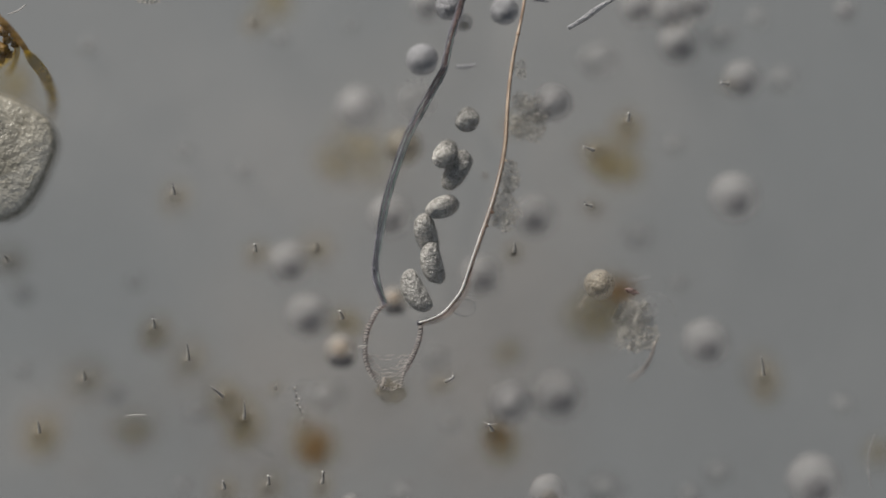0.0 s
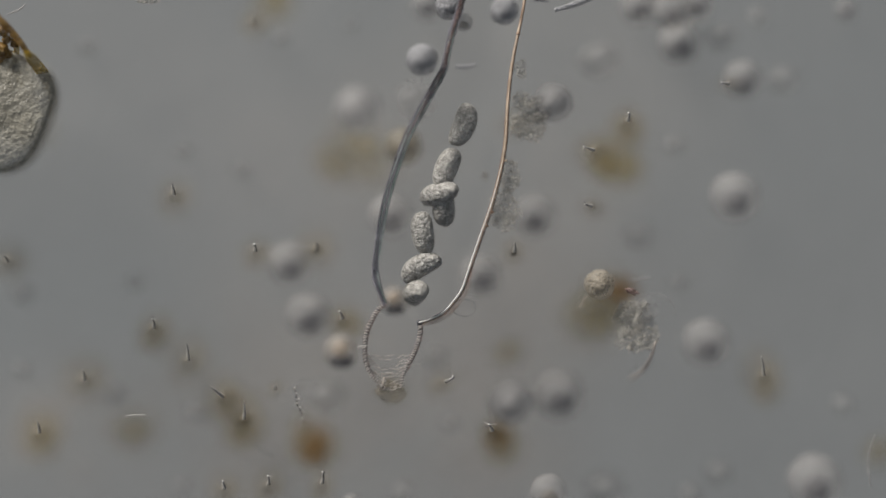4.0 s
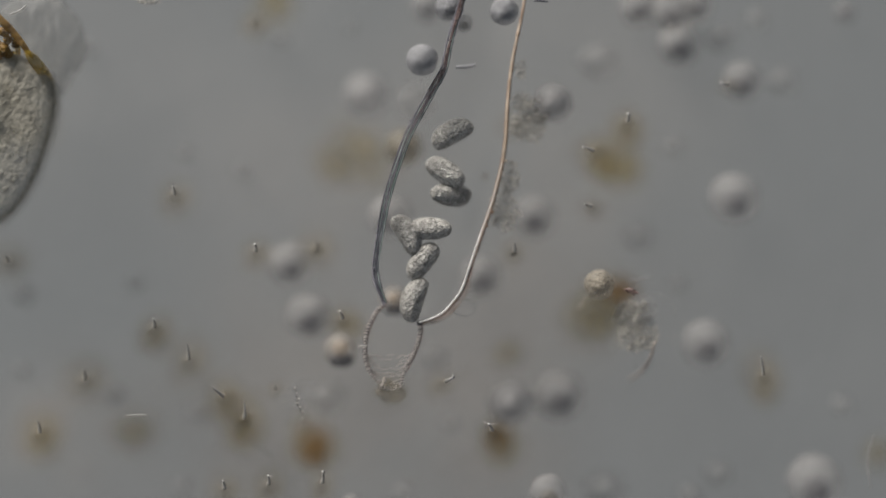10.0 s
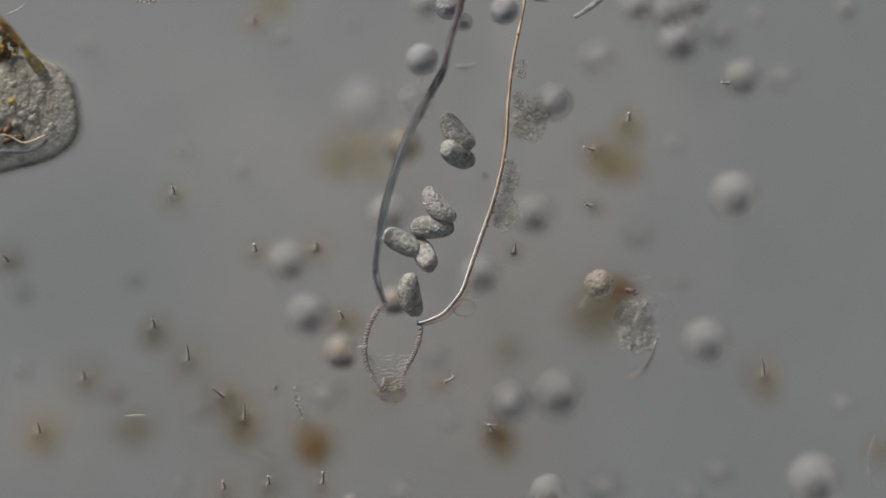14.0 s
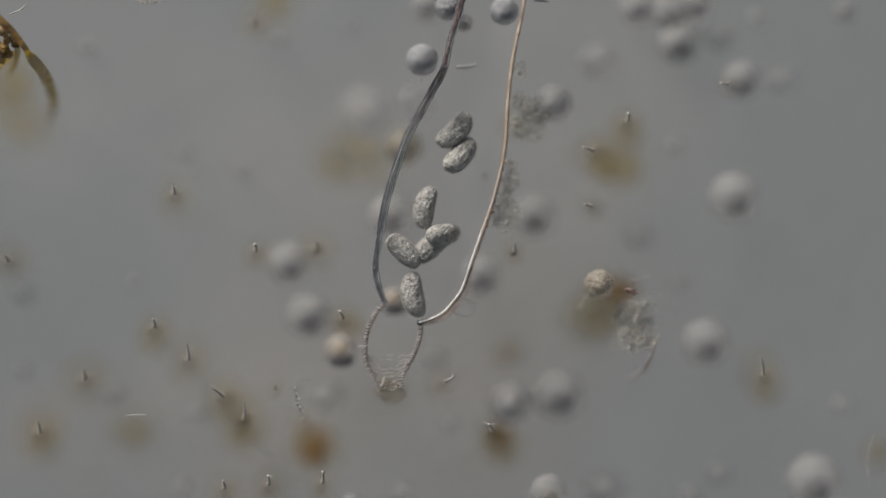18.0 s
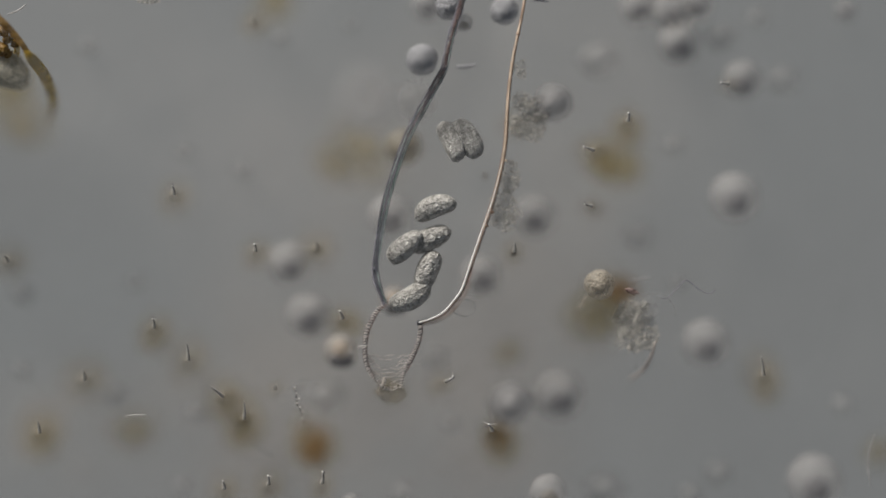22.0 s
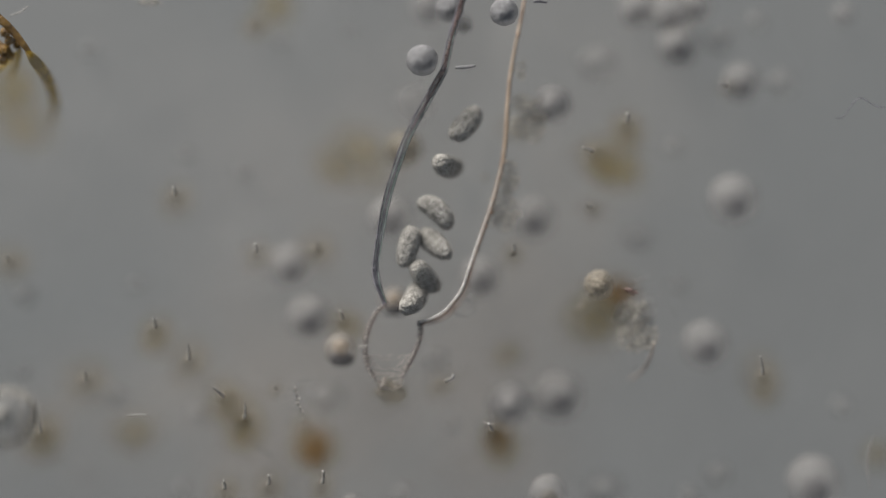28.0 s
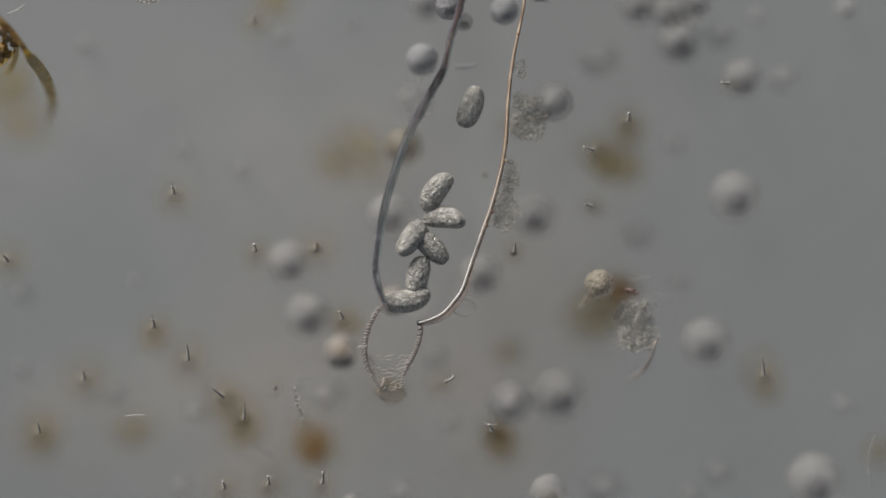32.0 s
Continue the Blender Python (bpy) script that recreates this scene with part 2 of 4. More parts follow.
bmesh.ops.create_cube(bm, size=1)
for v in bm.verts:
    v.co = Vector((v.co.x * 9, v.co.y * 6, (v.co.z - 0.5) * 0.6))
bmesh.ops.delete(bm, geom=[f for f in bm.faces if f.normal.z < -0.5], context="FACES")
slide = part("glass_slide", bm, GLASS)
tagged(slide, "clear glass slide with a faint grey film", "slide", kind="structure")

# ---- the empty sheath with its two thick walls ----
LEFT_WALL = ((826, -40), (815, 10), (806, 40), (797, 70), (790, 100), (786, 120), (776, 140), (765, 160), (750, 187), (733, 218), (718, 250), (705, 285),
             (692, 325), (682, 362), (675, 400), (668, 440), (664, 472), (666, 495), (672, 515), (681, 538))
RIGHT_WALL = ((935, -40), (925, 20), (917, 60), (909, 100), (903, 140), (899, 180), (897, 215), (895, 250), (890, 285), (881, 325), (870, 365), (858, 400),
              (846, 435), (836, 465), (826, 495), (818, 515), (804, 535), (785, 555), (763, 566), (742, 572))
LEFT_NECK = ((681, 538), (668, 549), (657, 567), (648, 590), (645, 615), (647, 640), (656, 662), (670, 678), (682, 690))
RIGHT_NECK = ((742, 572), (743, 590), (738, 610), (730, 630), (720, 648), (713, 665), (708, 688))


def strand(points, shift, rise, thick, seed, sway=1.2, flat=1.0, tail=0.0, head=0.0):
    """A fibre that follows a wall at a small shift to its side."""
    flat_line = smooth_path([(u, v, 0) for u, v in points], 9)
    line = []
    for i, p in enumerate(flat_line):
        way = (flat_line[min(i + 1, len(flat_line) - 1)] - flat_line[max(i - 1, 0)]).normalized()
        s = shift * (0.46 + 0.50 * math.sin(math.pi * min(1, 1.02 * i / len(flat_line))) ** 1.3) + sway * noise.noise(Vector((i * 0.06, seed * 5.3, 0)))
        line.append(plan(p.x + way.y * s, p.y - way.x * s, FOCUS + rise + 0.006 * noise.noise(Vector((i * 0.08, seed * 2.1, 4)))))
    bm = bmesh.new()
    sweep(bm, line, lambda t: thick * DIVISION * (1 + 0.25 * noise.noise(Vector((t * 14, seed, 0))) + 0.35 * noise.noise(Vector((t * 70, seed, 5)))) * (1 - tail * t ** 2) * (min(1, t / head) ** 0.7 * 0.9 + 0.1 if head else 1), 8, flat)
    return bm


sheath = thing("empty_sheath", pose(0, 0, 0), "long clear empty sheath with slate and salmon walls", "sheath")
part("wall_film", strand(LEFT_WALL, 0.3, 0.016, 6.8, 2, 0.8, 0.3), WALL_MAUVE, sheath, "mauve-grey clear wall film")
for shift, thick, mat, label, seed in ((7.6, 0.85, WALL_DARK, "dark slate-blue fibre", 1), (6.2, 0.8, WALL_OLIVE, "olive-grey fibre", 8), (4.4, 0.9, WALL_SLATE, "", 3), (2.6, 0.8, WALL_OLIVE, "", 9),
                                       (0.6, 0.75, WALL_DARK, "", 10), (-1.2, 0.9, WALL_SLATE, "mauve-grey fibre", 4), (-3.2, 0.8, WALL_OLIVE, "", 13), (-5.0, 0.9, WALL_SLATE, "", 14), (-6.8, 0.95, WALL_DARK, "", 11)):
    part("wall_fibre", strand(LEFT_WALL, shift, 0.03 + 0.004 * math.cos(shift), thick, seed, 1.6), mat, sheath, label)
for shift, thick, seed in ((3.6, 1.1, 21), (-3.0, 1.2, 22), (0.6, 0.9, 23)):
    part("wall_fibre", strand(LEFT_WALL[:11], shift, 0.036, thick, seed, 3.2, 1.0, 0.95), WALL_RUST, sheath, "dark reddish-brown fibre")
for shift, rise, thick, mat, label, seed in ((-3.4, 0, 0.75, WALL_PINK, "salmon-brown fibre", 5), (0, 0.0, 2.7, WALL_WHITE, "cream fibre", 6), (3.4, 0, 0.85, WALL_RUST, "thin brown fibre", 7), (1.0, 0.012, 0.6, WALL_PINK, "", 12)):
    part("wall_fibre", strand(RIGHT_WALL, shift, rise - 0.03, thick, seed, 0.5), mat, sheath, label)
part("wall_fibre", strand(RIGHT_WALL[8:], -2.4, -0.016, 1.7, 15, 0.4, head=0.45), WALL_BRIGHT, sheath, "bright white fibre")
part("wall_fibre", strand(RIGHT_WALL[8:], 1.0, -0.014, 0.8, 18, 0.4, head=0.45), WALL_RUST, sheath)
part("wall_fibre", strand(RIGHT_WALL[12:], -5.0, -0.022, 0.7, 17, 0.3, head=0.5), WALL_DARK, sheath)
part("wall_film", strand(RIGHT_WALL[13:], 7.5, -0.05, 5.5, 16, 1.5, 0.25, 0.6, 0.8), BLUSH, sheath, "salmon film along the foot of the wall")

RIDGES = {}


def ridge(owner, at, turn, length, thick, key):
    """A short raised bar across the neck; alike bars share a mesh."""
    if key not in RIDGES:
        bm = bmesh.new()
        line = [Vector((-1 + 0.25 * i, 0.34 * noise.noise(Vector((i * 0.35, key * 2.7, 1))), 0)) for i in range(9)]
        sweep(bm, line, lambda t: 0.3 * math.sin(math.pi * min(max(t, 0.04), 0.96)) ** 0.6, 6)
        ob = part("ridge", bm, BEAD, owner)
        RIDGES[key] = ob.data
    else:
        ob = new("ridge", RIDGES[key])
        ob.parent = owner
    ob.matrix_basis = Matrix.LocRotScale(at, Euler((0, 0, turn)), (length * DIVISION, thick * DIVISION / 0.3, thick * DIVISION / 0.3))


for points, name in ((LEFT_NECK, "neck_wall"), (RIGHT_NECK, "neck_wall")):
    line = smooth_path([(u, v, 0) for u, v in points], 10)
    bm = bmesh.new()
    sweep(bm, [plan(p.x, p.y, FOCUS - 0.028) for p in line], lambda t: DIVISION * (3.4 + 0.9 * math.sin(math.pi * t)) * (1 + 0.2 * noise.noise(Vector((t * 25, points[0][0], 0)))) * (1 - 0.6 * t ** 4), 10, 0.5)
    wall = part(name, bm, NECK, sheath, "clear ridged neck wall")
    bm = bmesh.new()
    sweep(bm, [plan(p.x + 4.6, p.y + 0.8, FOCUS - 0.018) for p in line[:int(0.8 * len(line))]], lambda t: DIVISION * 1.15 * (1 - 0.5 * t), 6)
    part("neck_edge", bm, WALL_RUST, wall, "thin brown edge")
    done, last, k = 0.0, line[0], 0
    for i, p in enumerate(line[1:], 1):
        done += (p - last).length
        last = p
        while done > 4.4:
            done -= 4.4
            k += 1
            way = (line[min(i + 1, len(line) - 1)] - line[i - 1]).normalized()
            turn = math.atan2(way.x, way.y) + random.uniform(-0.22, 0.22) + 0.3
            ridge(wall, plan(p.x + random.uniform(-0.8, 0.4), p.y, FOCUS - 0.012), turn, random.uniform(3.2, 5.0) * (1 - 0.25 * i / len(line)), random.uniform(0.8, 1.3), k % 5)

# fine wavy ridges that close the neck at its end
neck_floor = thing("neck_film", pose(0, 0, 0), "fine rippled film closing the sheath's neck", "film")
for row in range(9):
    v = 630 + 6.4 * row
    half = 41 - 2.0 * row - 0.12 * row * row
    k = 0
    u = 690 - half
    while u < 690 + half:
        near_rim = abs(u - 690) / half
        if random.random() < 0.25 + 0.6 * near_rim + 0.06 * row:
            ridge(neck_floor, plan(u + random.uniform(-2, 2), v + 12 * (1 - near_rim ** 2) * (row / 9) + random.uniform(-2.2, 2.2), FOCUS - 0.03), random.uniform(-0.25, 0.35) + 0.5 * (u - 690) / half, random.uniform(4.5, 9.0), random.uniform(0.7, 1.1), k % 5)
        k += 1
        u += 7.5

for u, v, r, mat in ((786, 121, 5.5, WALL_MAUVE), (663, 476, 4.5, WALL_MAUVE), (871, 376, 3.5, WALL_PINK), (742, 572, 5.0, WALL_DARK), (917, 60, 3.5, WALL_PINK), (681, 539, 4.5, WALL_MAUVE),
                     (895, 285, 2.8, WALL_WHITE), (862, 400, 2.5, WALL_PINK), (797, 72, 3.5, WALL_DARK)):
    bm = bmesh.new()
    lump(bm, (r * DIVISION,) * 3, plan(u, v, FOCUS + (0.032 if u < 740 or v < 130 and u < 850 else -0.025)), 0.4, 2.5, 2, u)
    part("wall_knot", bm, mat, sheath)

# its lower half: a thin trough between the two walls
bm = bmesh.new()
left = smooth_path([(u, v, 0) for u, v in LEFT_WALL], 4)
right = smooth_path([(u, v, 0) for u, v in RIGHT_WALL], 4)
rows = []
for a, b in zip(left, right):
    row = []
    for k in range(9):
        s = k / 8
        row.append(bm.verts.new(plan(a.x + (b.x - a.x) * s, a.y + (b.y - a.y) * s, FOCUS + 0.03 - 0.06 * s - 0.13 * math.sin(math.pi * s) ** 0.7)))
    rows.append(row)
for one, two in zip(rows, rows[1:]):
    for k in range(8):
        bm.faces.new((one[k], one[k + 1], two[k + 1], two[k]))
part("membrane", bm, MEMBRANE, sheath, "thin clear membrane")

bm = bmesh.new()
lump(bm, (26 * DIVISION, 19 * DIVISION, 0.03), plan(692, 694, FOCUS - 0.09), 0.35, 1.8, 4, 9)
for k in range(16):
    a, r = random.uniform(0, 6.28), 20 * math.sqrt(random.random())
    lump(bm, [random.uniform(0.003, 0.008) for _ in range(3)], plan(690 + r * math.cos(a), 684 + 0.8 * r * math.sin(a), FOCUS - 0.04 + random.uniform(-0.02, 0.01)), 0.4, 2, 1, k)
part("end_plug", bm, PLUG, sheath, "brownish crumbly plug")
bm = bmesh.new()
sweep(bm, smooth_path([plan(680, 668, FOCUS - 0.02), plan(678, 679, FOCUS - 0.02), plan(672, 690, FOCUS - 0.03)], 4), 1.9 * DIVISION, 7)
part("splinter", bm, ROD_PINK, sheath, "short salmon splinter")


# ---- cysts ----
def cyst(u, v, r, z, mat, label, group="round cysts", seed=1, wobble=0.05):
    """z: the height of its middle; None: it lies on the slide."""
    r *= DIVISION
    at = plan(u, v, r * 0.96 if z is None else z)
    ob = thing("cyst", pose(*at), label, "cyst", group)
    bm = bmesh.new()
    lump(bm, (r, r, r * 0.96), (0, 0, 0), wobble, 1.6, 4, seed)
    part("shell", bm, mat, ob)
    bm = bmesh.new()
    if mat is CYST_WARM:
        # Dark lump low in the shell, in place of its shaded underside.
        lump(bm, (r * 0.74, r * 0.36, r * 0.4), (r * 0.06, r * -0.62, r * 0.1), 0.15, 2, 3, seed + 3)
        part("core", bm, LOW_SHADE, ob, "dark off-centre lump painting the cyst's shaded side")
        # Peach lump near the top, put in as the cyst's warm highlight.
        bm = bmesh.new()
        lump(bm, (r * 0.5, r * 0.42, r * 0.4), (0, r * 0.14, r * 0.4), 0.2, 2, 3, seed + 5)
        part("highlight", bm, PEACH, ob, "peach-coloured painted highlight")
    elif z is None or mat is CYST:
        # Off-centre dark lump: the cyst's shaded lower right, put into colour.
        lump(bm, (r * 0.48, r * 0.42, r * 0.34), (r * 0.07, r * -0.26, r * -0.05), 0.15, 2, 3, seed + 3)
        part("core", bm, CORE_SHADE if z is None else CYST_OLIVE, ob, "dark off-centre lump painting the cyst's shaded side")
    else:
        lump(bm, (r * 0.62, r * 0.60, r * 0.56), (r * 0.05, -r * 0.07, r * 0.46), 0.10, 2.5, 3, seed + 3)
        part("core", bm, mat, ob, "grainy core")
    return ob


GREY_BALL = "pale grey translucent round cyst lying on the slide"
for i, (u, v, r) in enumerate(((512, 466, 33), (545, 559, 35), (690, 382, 33), (852, 489, 32), (945, 384, 33), (1202, 76, 33), (1300, 349, 38), (1250, 607, 37),
                               (988, 699, 39), (1442, 852, 42), (1130, 10, 30), (1190, 18, 34), (1234, 6, 25), (757, 8, 26), (1497, 18, 17))):
    cyst(u, v, 1.18 * r, None, CYST, GREY_BALL, seed=i + 1)
cyst(1315, 141, 35, None, CYST, "pale grey round cyst with a bristle stuck to it", seed=21)
cyst(715, 260, 34, 0.12, CYST_OLIVE, "brownish round cyst behind the sheath wall", seed=22)
cyst(603, 621, 30, 0.52, CYST_WARM, "warm-toned round cyst beside the sheath neck", seed=23)
cyst(979, 182, 36, 0.25, CYST_MIST, "grainy grey cyst beside crumbly remains", seed=24)
cyst(1061, 504, 27, 0.30, CYST_TAN, "tan granular cyst on a rusty patch", seed=25)
cyst(970, 872, 33, 0.24, CYST, "pale grainy cyst near the field's rim", seed=26)
cyst(697, 532, 26, 0.16, CYST_WARM, "pale warm cyst behind the sheath's waist", seed=27)
cyst(747, 106, 28, 0.43, CYST_PALE, "bright white round cyst touching the sheath wall", seed=28)
cyst(893, 20, 25, 0.43, CYST_PALE, "bright white round cyst inside the sheath", seed=29)
cyst(795, 12, 25, 0.30, CYST_PALE, "bright white cyst behind the sheath wall", seed=30)
cyst(820, 40, 17, 0.28, CYST, "small grey cyst behind the sheath wall", seed=31)
cyst(903, 712, 41, 0.15, CYST_MIST, GREY_BALL, seed=9)
cyst(622, 892, 18, 0.2, CYST, GREY_BALL, seed=32)

for i, (u, v, r) in enumerate(((580, 700, 30), (325, 268, 14), (430, 300, 16), (500, 68, 15), (155, 82, 16), (205, 698, 18), (40, 652, 16), (1132, 415, 24), (1276, 62, 26), (1270, 835, 24),
                               (1490, 715, 18), (40, 520, 20), (1192, 256, 18), (1070, 862, 34), (1222, 872, 20), (620, 44, 12), (795, 748, 16), (770, 630, 24), (1060, 105, 34), (1385, 140, 26),
                               (240, 500, 15), (320, 860, 16), (350, 730, 20), (730, 180, 30), (1200, 500, 16), (712, 870, 18), (1340, 30, 20))):
    bm = bmesh.new()
    k = r * DIVISION
    for vert in lump(bm, (k, k * 0.85, k * 0.45), (0, 0, 0), 0.5, 1.7, 4, i + 40):
        if vert.co.z > 0:
            vert.co.z = (1.5 * k + 0.06) * max(0, 1 - math.hypot(vert.co.x, vert.co.y / 0.85) / k) ** 1.3
    ob = part("collapsed_shell", bm, GHOST)
    ob.location = plan(u, v, k * 0.4)
    tagged(ob, "faint tent-shaped collapsed clear shell on the slide", "shell remains", "collapsed shells")


# ---- rusty patches ----
FLAKES = {}


def flake_mesh(mat, kind):
    """A thin uneven sheet of radius 1."""
    bm = bmesh.new()
    middle = bm.verts.new((0, 0, 0.05))
    rings = []
    for k in range(1, 6):
        ring = []
        for j in range(24):
            a = 2 * math.pi * j / 24
            r = k / 5 * (1 + 0.16 * noise.noise(Vector((math.cos(a) * 1.3, math.sin(a) * 1.3, kind * 3.7))))
            ring.append(bm.verts.new((r * math.cos(a), r * math.sin(a), 0.05 * (1 - k / 5) + 0.02 * noise.noise(Vector((r * math.cos(a) * 3, r * math.sin(a) * 3, kind))))))
        rings.append(ring)
    for j in range(24):
        bm.faces.new((middle, rings[0][j], rings[0][(j + 1) % 24]))
        for one, two in zip(rings, rings[1:]):
            bm.faces.new((one[j], two[j], two[(j + 1) % 24], one[(j + 1) % 24]))
    return bm


def patch(u, v, r, mat, label, seed):
    """A loose floc: thin flakes one over the other under the slide's film."""
    name = "rusty_patch" if mat is RUST else "olive_patch" if mat is OLIVE else "ochre_stain_glow" if mat is GLOW_STAIN else "ochre_patch"
    ob = thing(name, pose(*plan(u, v, -0.3 if mat is GLOW_STAIN else -0.05 if mat is RUST else -0.12)), label, "floc patch", "brown flocs")
    k = 1.85 * r * DIVISION
    rnd = random.Random(seed)
    for j in range(2 if mat is RUST else 1):
        key = (mat.name, (seed // 20 + j) % 5)
        if key not in FLAKES:
            flake = part("flake", flake_mesh(mat, key[1]), mat, ob)
            FLAKES[key] = flake.data
        else:
            flake = new("flake", FLAKES[key])
            flake.parent = ob
        a, d, size = rnd.uniform(0, 6.28), (0.35 * k if j else 0), k * (1 if j == 0 else rnd.uniform(0.5, 0.75))
        flake.matrix_basis = Matrix.LocRotScale((d * math.cos(a), d * math.sin(a), 0.03 * j), Euler((0, 0, a)), (size, size * rnd.uniform(0.75, 1.0), size))


# The widest stain, at (800, 500), paints the bright middle of the field.
for i, (u, v, r, mat) in enumerate(((555, 783, 29, RUST), (558, 794, 36, OLIVE), (75, 776, 28, OLIVE), (432, 766, 27, OLIVE), (402, 718, 26, OCHRE), (238, 762, 34, OCHRE), (1078, 291, 30, OLIVE),
                                    (1062, 284, 26, OLIVE), (1108, 298, 28, OLIVE), (1112, 238, 26, OCHRE), (900, 624, 24, OCHRE), (694, 688, 20, OCHRE), (640, 272, 54, OCHRE), (590, 290, 34, OCHRE), (1104, 512, 24, RUST), (1078, 534, 44, OLIVE),
                                    (1048, 562, 44, OLIVE), (882, 775, 22, RUST), (890, 790, 30, OLIVE), (487, 3, 30, OLIVE), (272, 598, 20, OCHRE), (618, 575, 24, OLIVE), (1555, 800, 24, OCHRE), (1355, 688, 22, OCHRE),
                                    (910, 220, 18, OCHRE), (40, 215, 46, OCHRE), (20, 150, 44, OLIVE), (800, 770, 190, GLOW_STAIN), (430, 745, 210, GLOW_STAIN), 
                                    (120, 760, 130, GLOW_STAIN), (800, 500, 460, GLOW_STAIN))):
    patch(u, v, r, mat, "rust-brown crumbly iron floc on the slide" if mat is RUST else "olive-yellow soft floc on the slide" if mat is OLIVE else "pale ochre floc on the slide" if mat is OCHRE else "faint ochre stain under the slide, paler to paint the field's bright centre", 100 + i * 20)


# ---- bristles that stand on the slide ----
SHARED = {}


def bristle(u, v, du, dv, height, base, label="thin upright bristle with a brownish foot on the slide", fork=0, needle=1.6):
    foot = plan(u + du, v + dv, 0)
    ob = thing("bristle", pose(*foot), label, "bristle", "upright bristles")
    tip, knee = plan(u, v, height) - foot, plan(u + (0.48 if fork else 0.72) * du, v + (0.48 if fork else 0.72) * dv, height - 0.025) - foot
    k = base * DIVISION
    if "foot" not in SHARED:
        SHARED["foot"] = part("foot", flake_mesh(STALK, 2), STALK, ob, "soft brownish foot")
        soft = SHARED["foot"]
    else:
        soft = tagged(new("foot", SHARED["foot"].data), "soft brownish foot")
        soft.parent = ob
    half = tip.to_2d() / 2
    soft.matrix_basis = Matrix.LocRotScale((half.x * 0.5, half.y * 0.5, 0.05), Euler((0, 0, math.atan2(half.y, half.x))), (half.length + 2.9 * k, 3.7 * k, 0.3 * k))
    wide = DIVISION * (1.1 + 1.0 * needle)
    bm = bmesh.new()
    sweep(bm, smooth_path([knee * 0.1, knee * 0.6, knee * 0.9, knee, knee.lerp(tip, 0.25)], 5), lambda t: (1.15 * k * (1 - t) ** 1.5 * min(1, 0.45 + 2.2 * t) + 1.1 * wide) * (1 if t < 0.75 else max(0.1, (1 - t) / 0.25)), 10)
    part("stem", bm, FLARE, ob, "clear flaring stem")
    line = smooth_path([knee, knee.lerp(tip, 0.45) + Vector((0.002, 0, 0)), tip], 4)
    bm = bmesh.new()
    sweep(bm, line, lambda t: wide * (1 - t) ** 0.8 + 0.55 * DIVISION, 9)
    shaft = part("needle", bm, NEEDLE, ob, "glassy tapering needle")
    # Dark strip on the right of the needle, painting its shaded side.
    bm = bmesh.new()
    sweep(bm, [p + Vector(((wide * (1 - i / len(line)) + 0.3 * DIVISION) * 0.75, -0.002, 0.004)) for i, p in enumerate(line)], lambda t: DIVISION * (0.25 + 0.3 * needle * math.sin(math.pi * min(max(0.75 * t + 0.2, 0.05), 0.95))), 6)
    part("shade_edge", bm, WALL_DARK, ob, "dark strip painting the needle's shaded side")
    if fork:
        # Painted highlight (bright lump, upper left) and shade (dark lump, lower right).
        for dx, dy, r, mat in ((-1.0, 0.8, 1.35, WALL_BRIGHT), (0.9, -1.2, 1.25, WALL_DARK)):
            bm = bmesh.new()
            lump(bm, (r * 1.3 * DIVISION, r * DIVISION, r * DIVISION), tip + Vector((dx * DIVISION, dy * DIVISION, 0)), 0.5, 2, 2, int(u + v))
            part("tip", bm, mat, shaft)
    for j in range(fork):
        a = (u * 0.37) % 6.28 + j * (1.9 + 0.7 * math.sin(v))
        bm = bmesh.new()
        sweep(bm, [tip + Vector((0.015 * math.cos(a), 0.013 * math.sin(a), 0.012 - 0.004 * fork)) * (1.8 if fork == 4 else 1) * (i / 4) for i in range(5)], lambda t: DIVISION * (0.95 * (1.1 - t) + 0.3), 6)
        part("prong", bm, NEEDLE if j % 2 == 0 else WALL_DARK, shaft)


for u, v, du, dv, h, base, fork, needle in ((306, 331, 4, 26, .34, 14, 2, 2.2), (451, 433, 3, 24, .35, 12, 3, 2.0), (560, 426, 0, 22, .27, 15, 0, 2.2), (271, 565, 4, 30, .34, 14, 2, 2.2), (330, 606, 5, 44, .34, 16, 0, 1.8),
                                            (147, 654, 4, 26, .31, 18, 0, 2.2), (372, 684, 32, 26, .35, 16, 0, 2.2), (432, 710, 0, 44, .34, 18, 0, 1.8), (66, 744, 6, 30, .32, 20, 0, 2.0), (395, 853, 4, 24, .34, 13, 3, 2.4),
                                            (475, 843, 0, 30, .34, 14, 1, 2.0), (572, 836, -4, 40, .35, 10, 2, 2.2), (602, 552, 8, 24, .33, 12, 1, 2.2), (911, 428, -2, 26, .33, 9, 0, 1.8),
                                            (1113, 201, -4, 28, .33, 14, 2, 2.0), (1034, 260, 34, 14, .34, 16, 3, 2.2), (1037, 362, 18, 8, .34, 8, 2, 2.2), (1347, 630, 6, 48, .34, 16, 0, 1.7), (6, 451, 12, 16, .32, 16, 0, 2.2),
                                            (450, 28, 0, 18, .25, 12, 0, 2.0), (1278, 147, 22, 4, .33, 6, 2, 2.2), (866, 752, 10, 20, .35, 12, 4, 2.2), (487, 681, 0, 10, .30, 5, 0, 1.8), (803, 667, -30, 18, .35, 9, 2, 2.0)):
    bristle(u, v, du, dv, h, base, fork=fork, needle=needle)


# ---- a chain of beads over the largest rusty patch ----
chain = thing("bead_chain", pose(*plan(532, 718, 0)), "thin upright chain of glassy beads on a rusty patch", "chain")
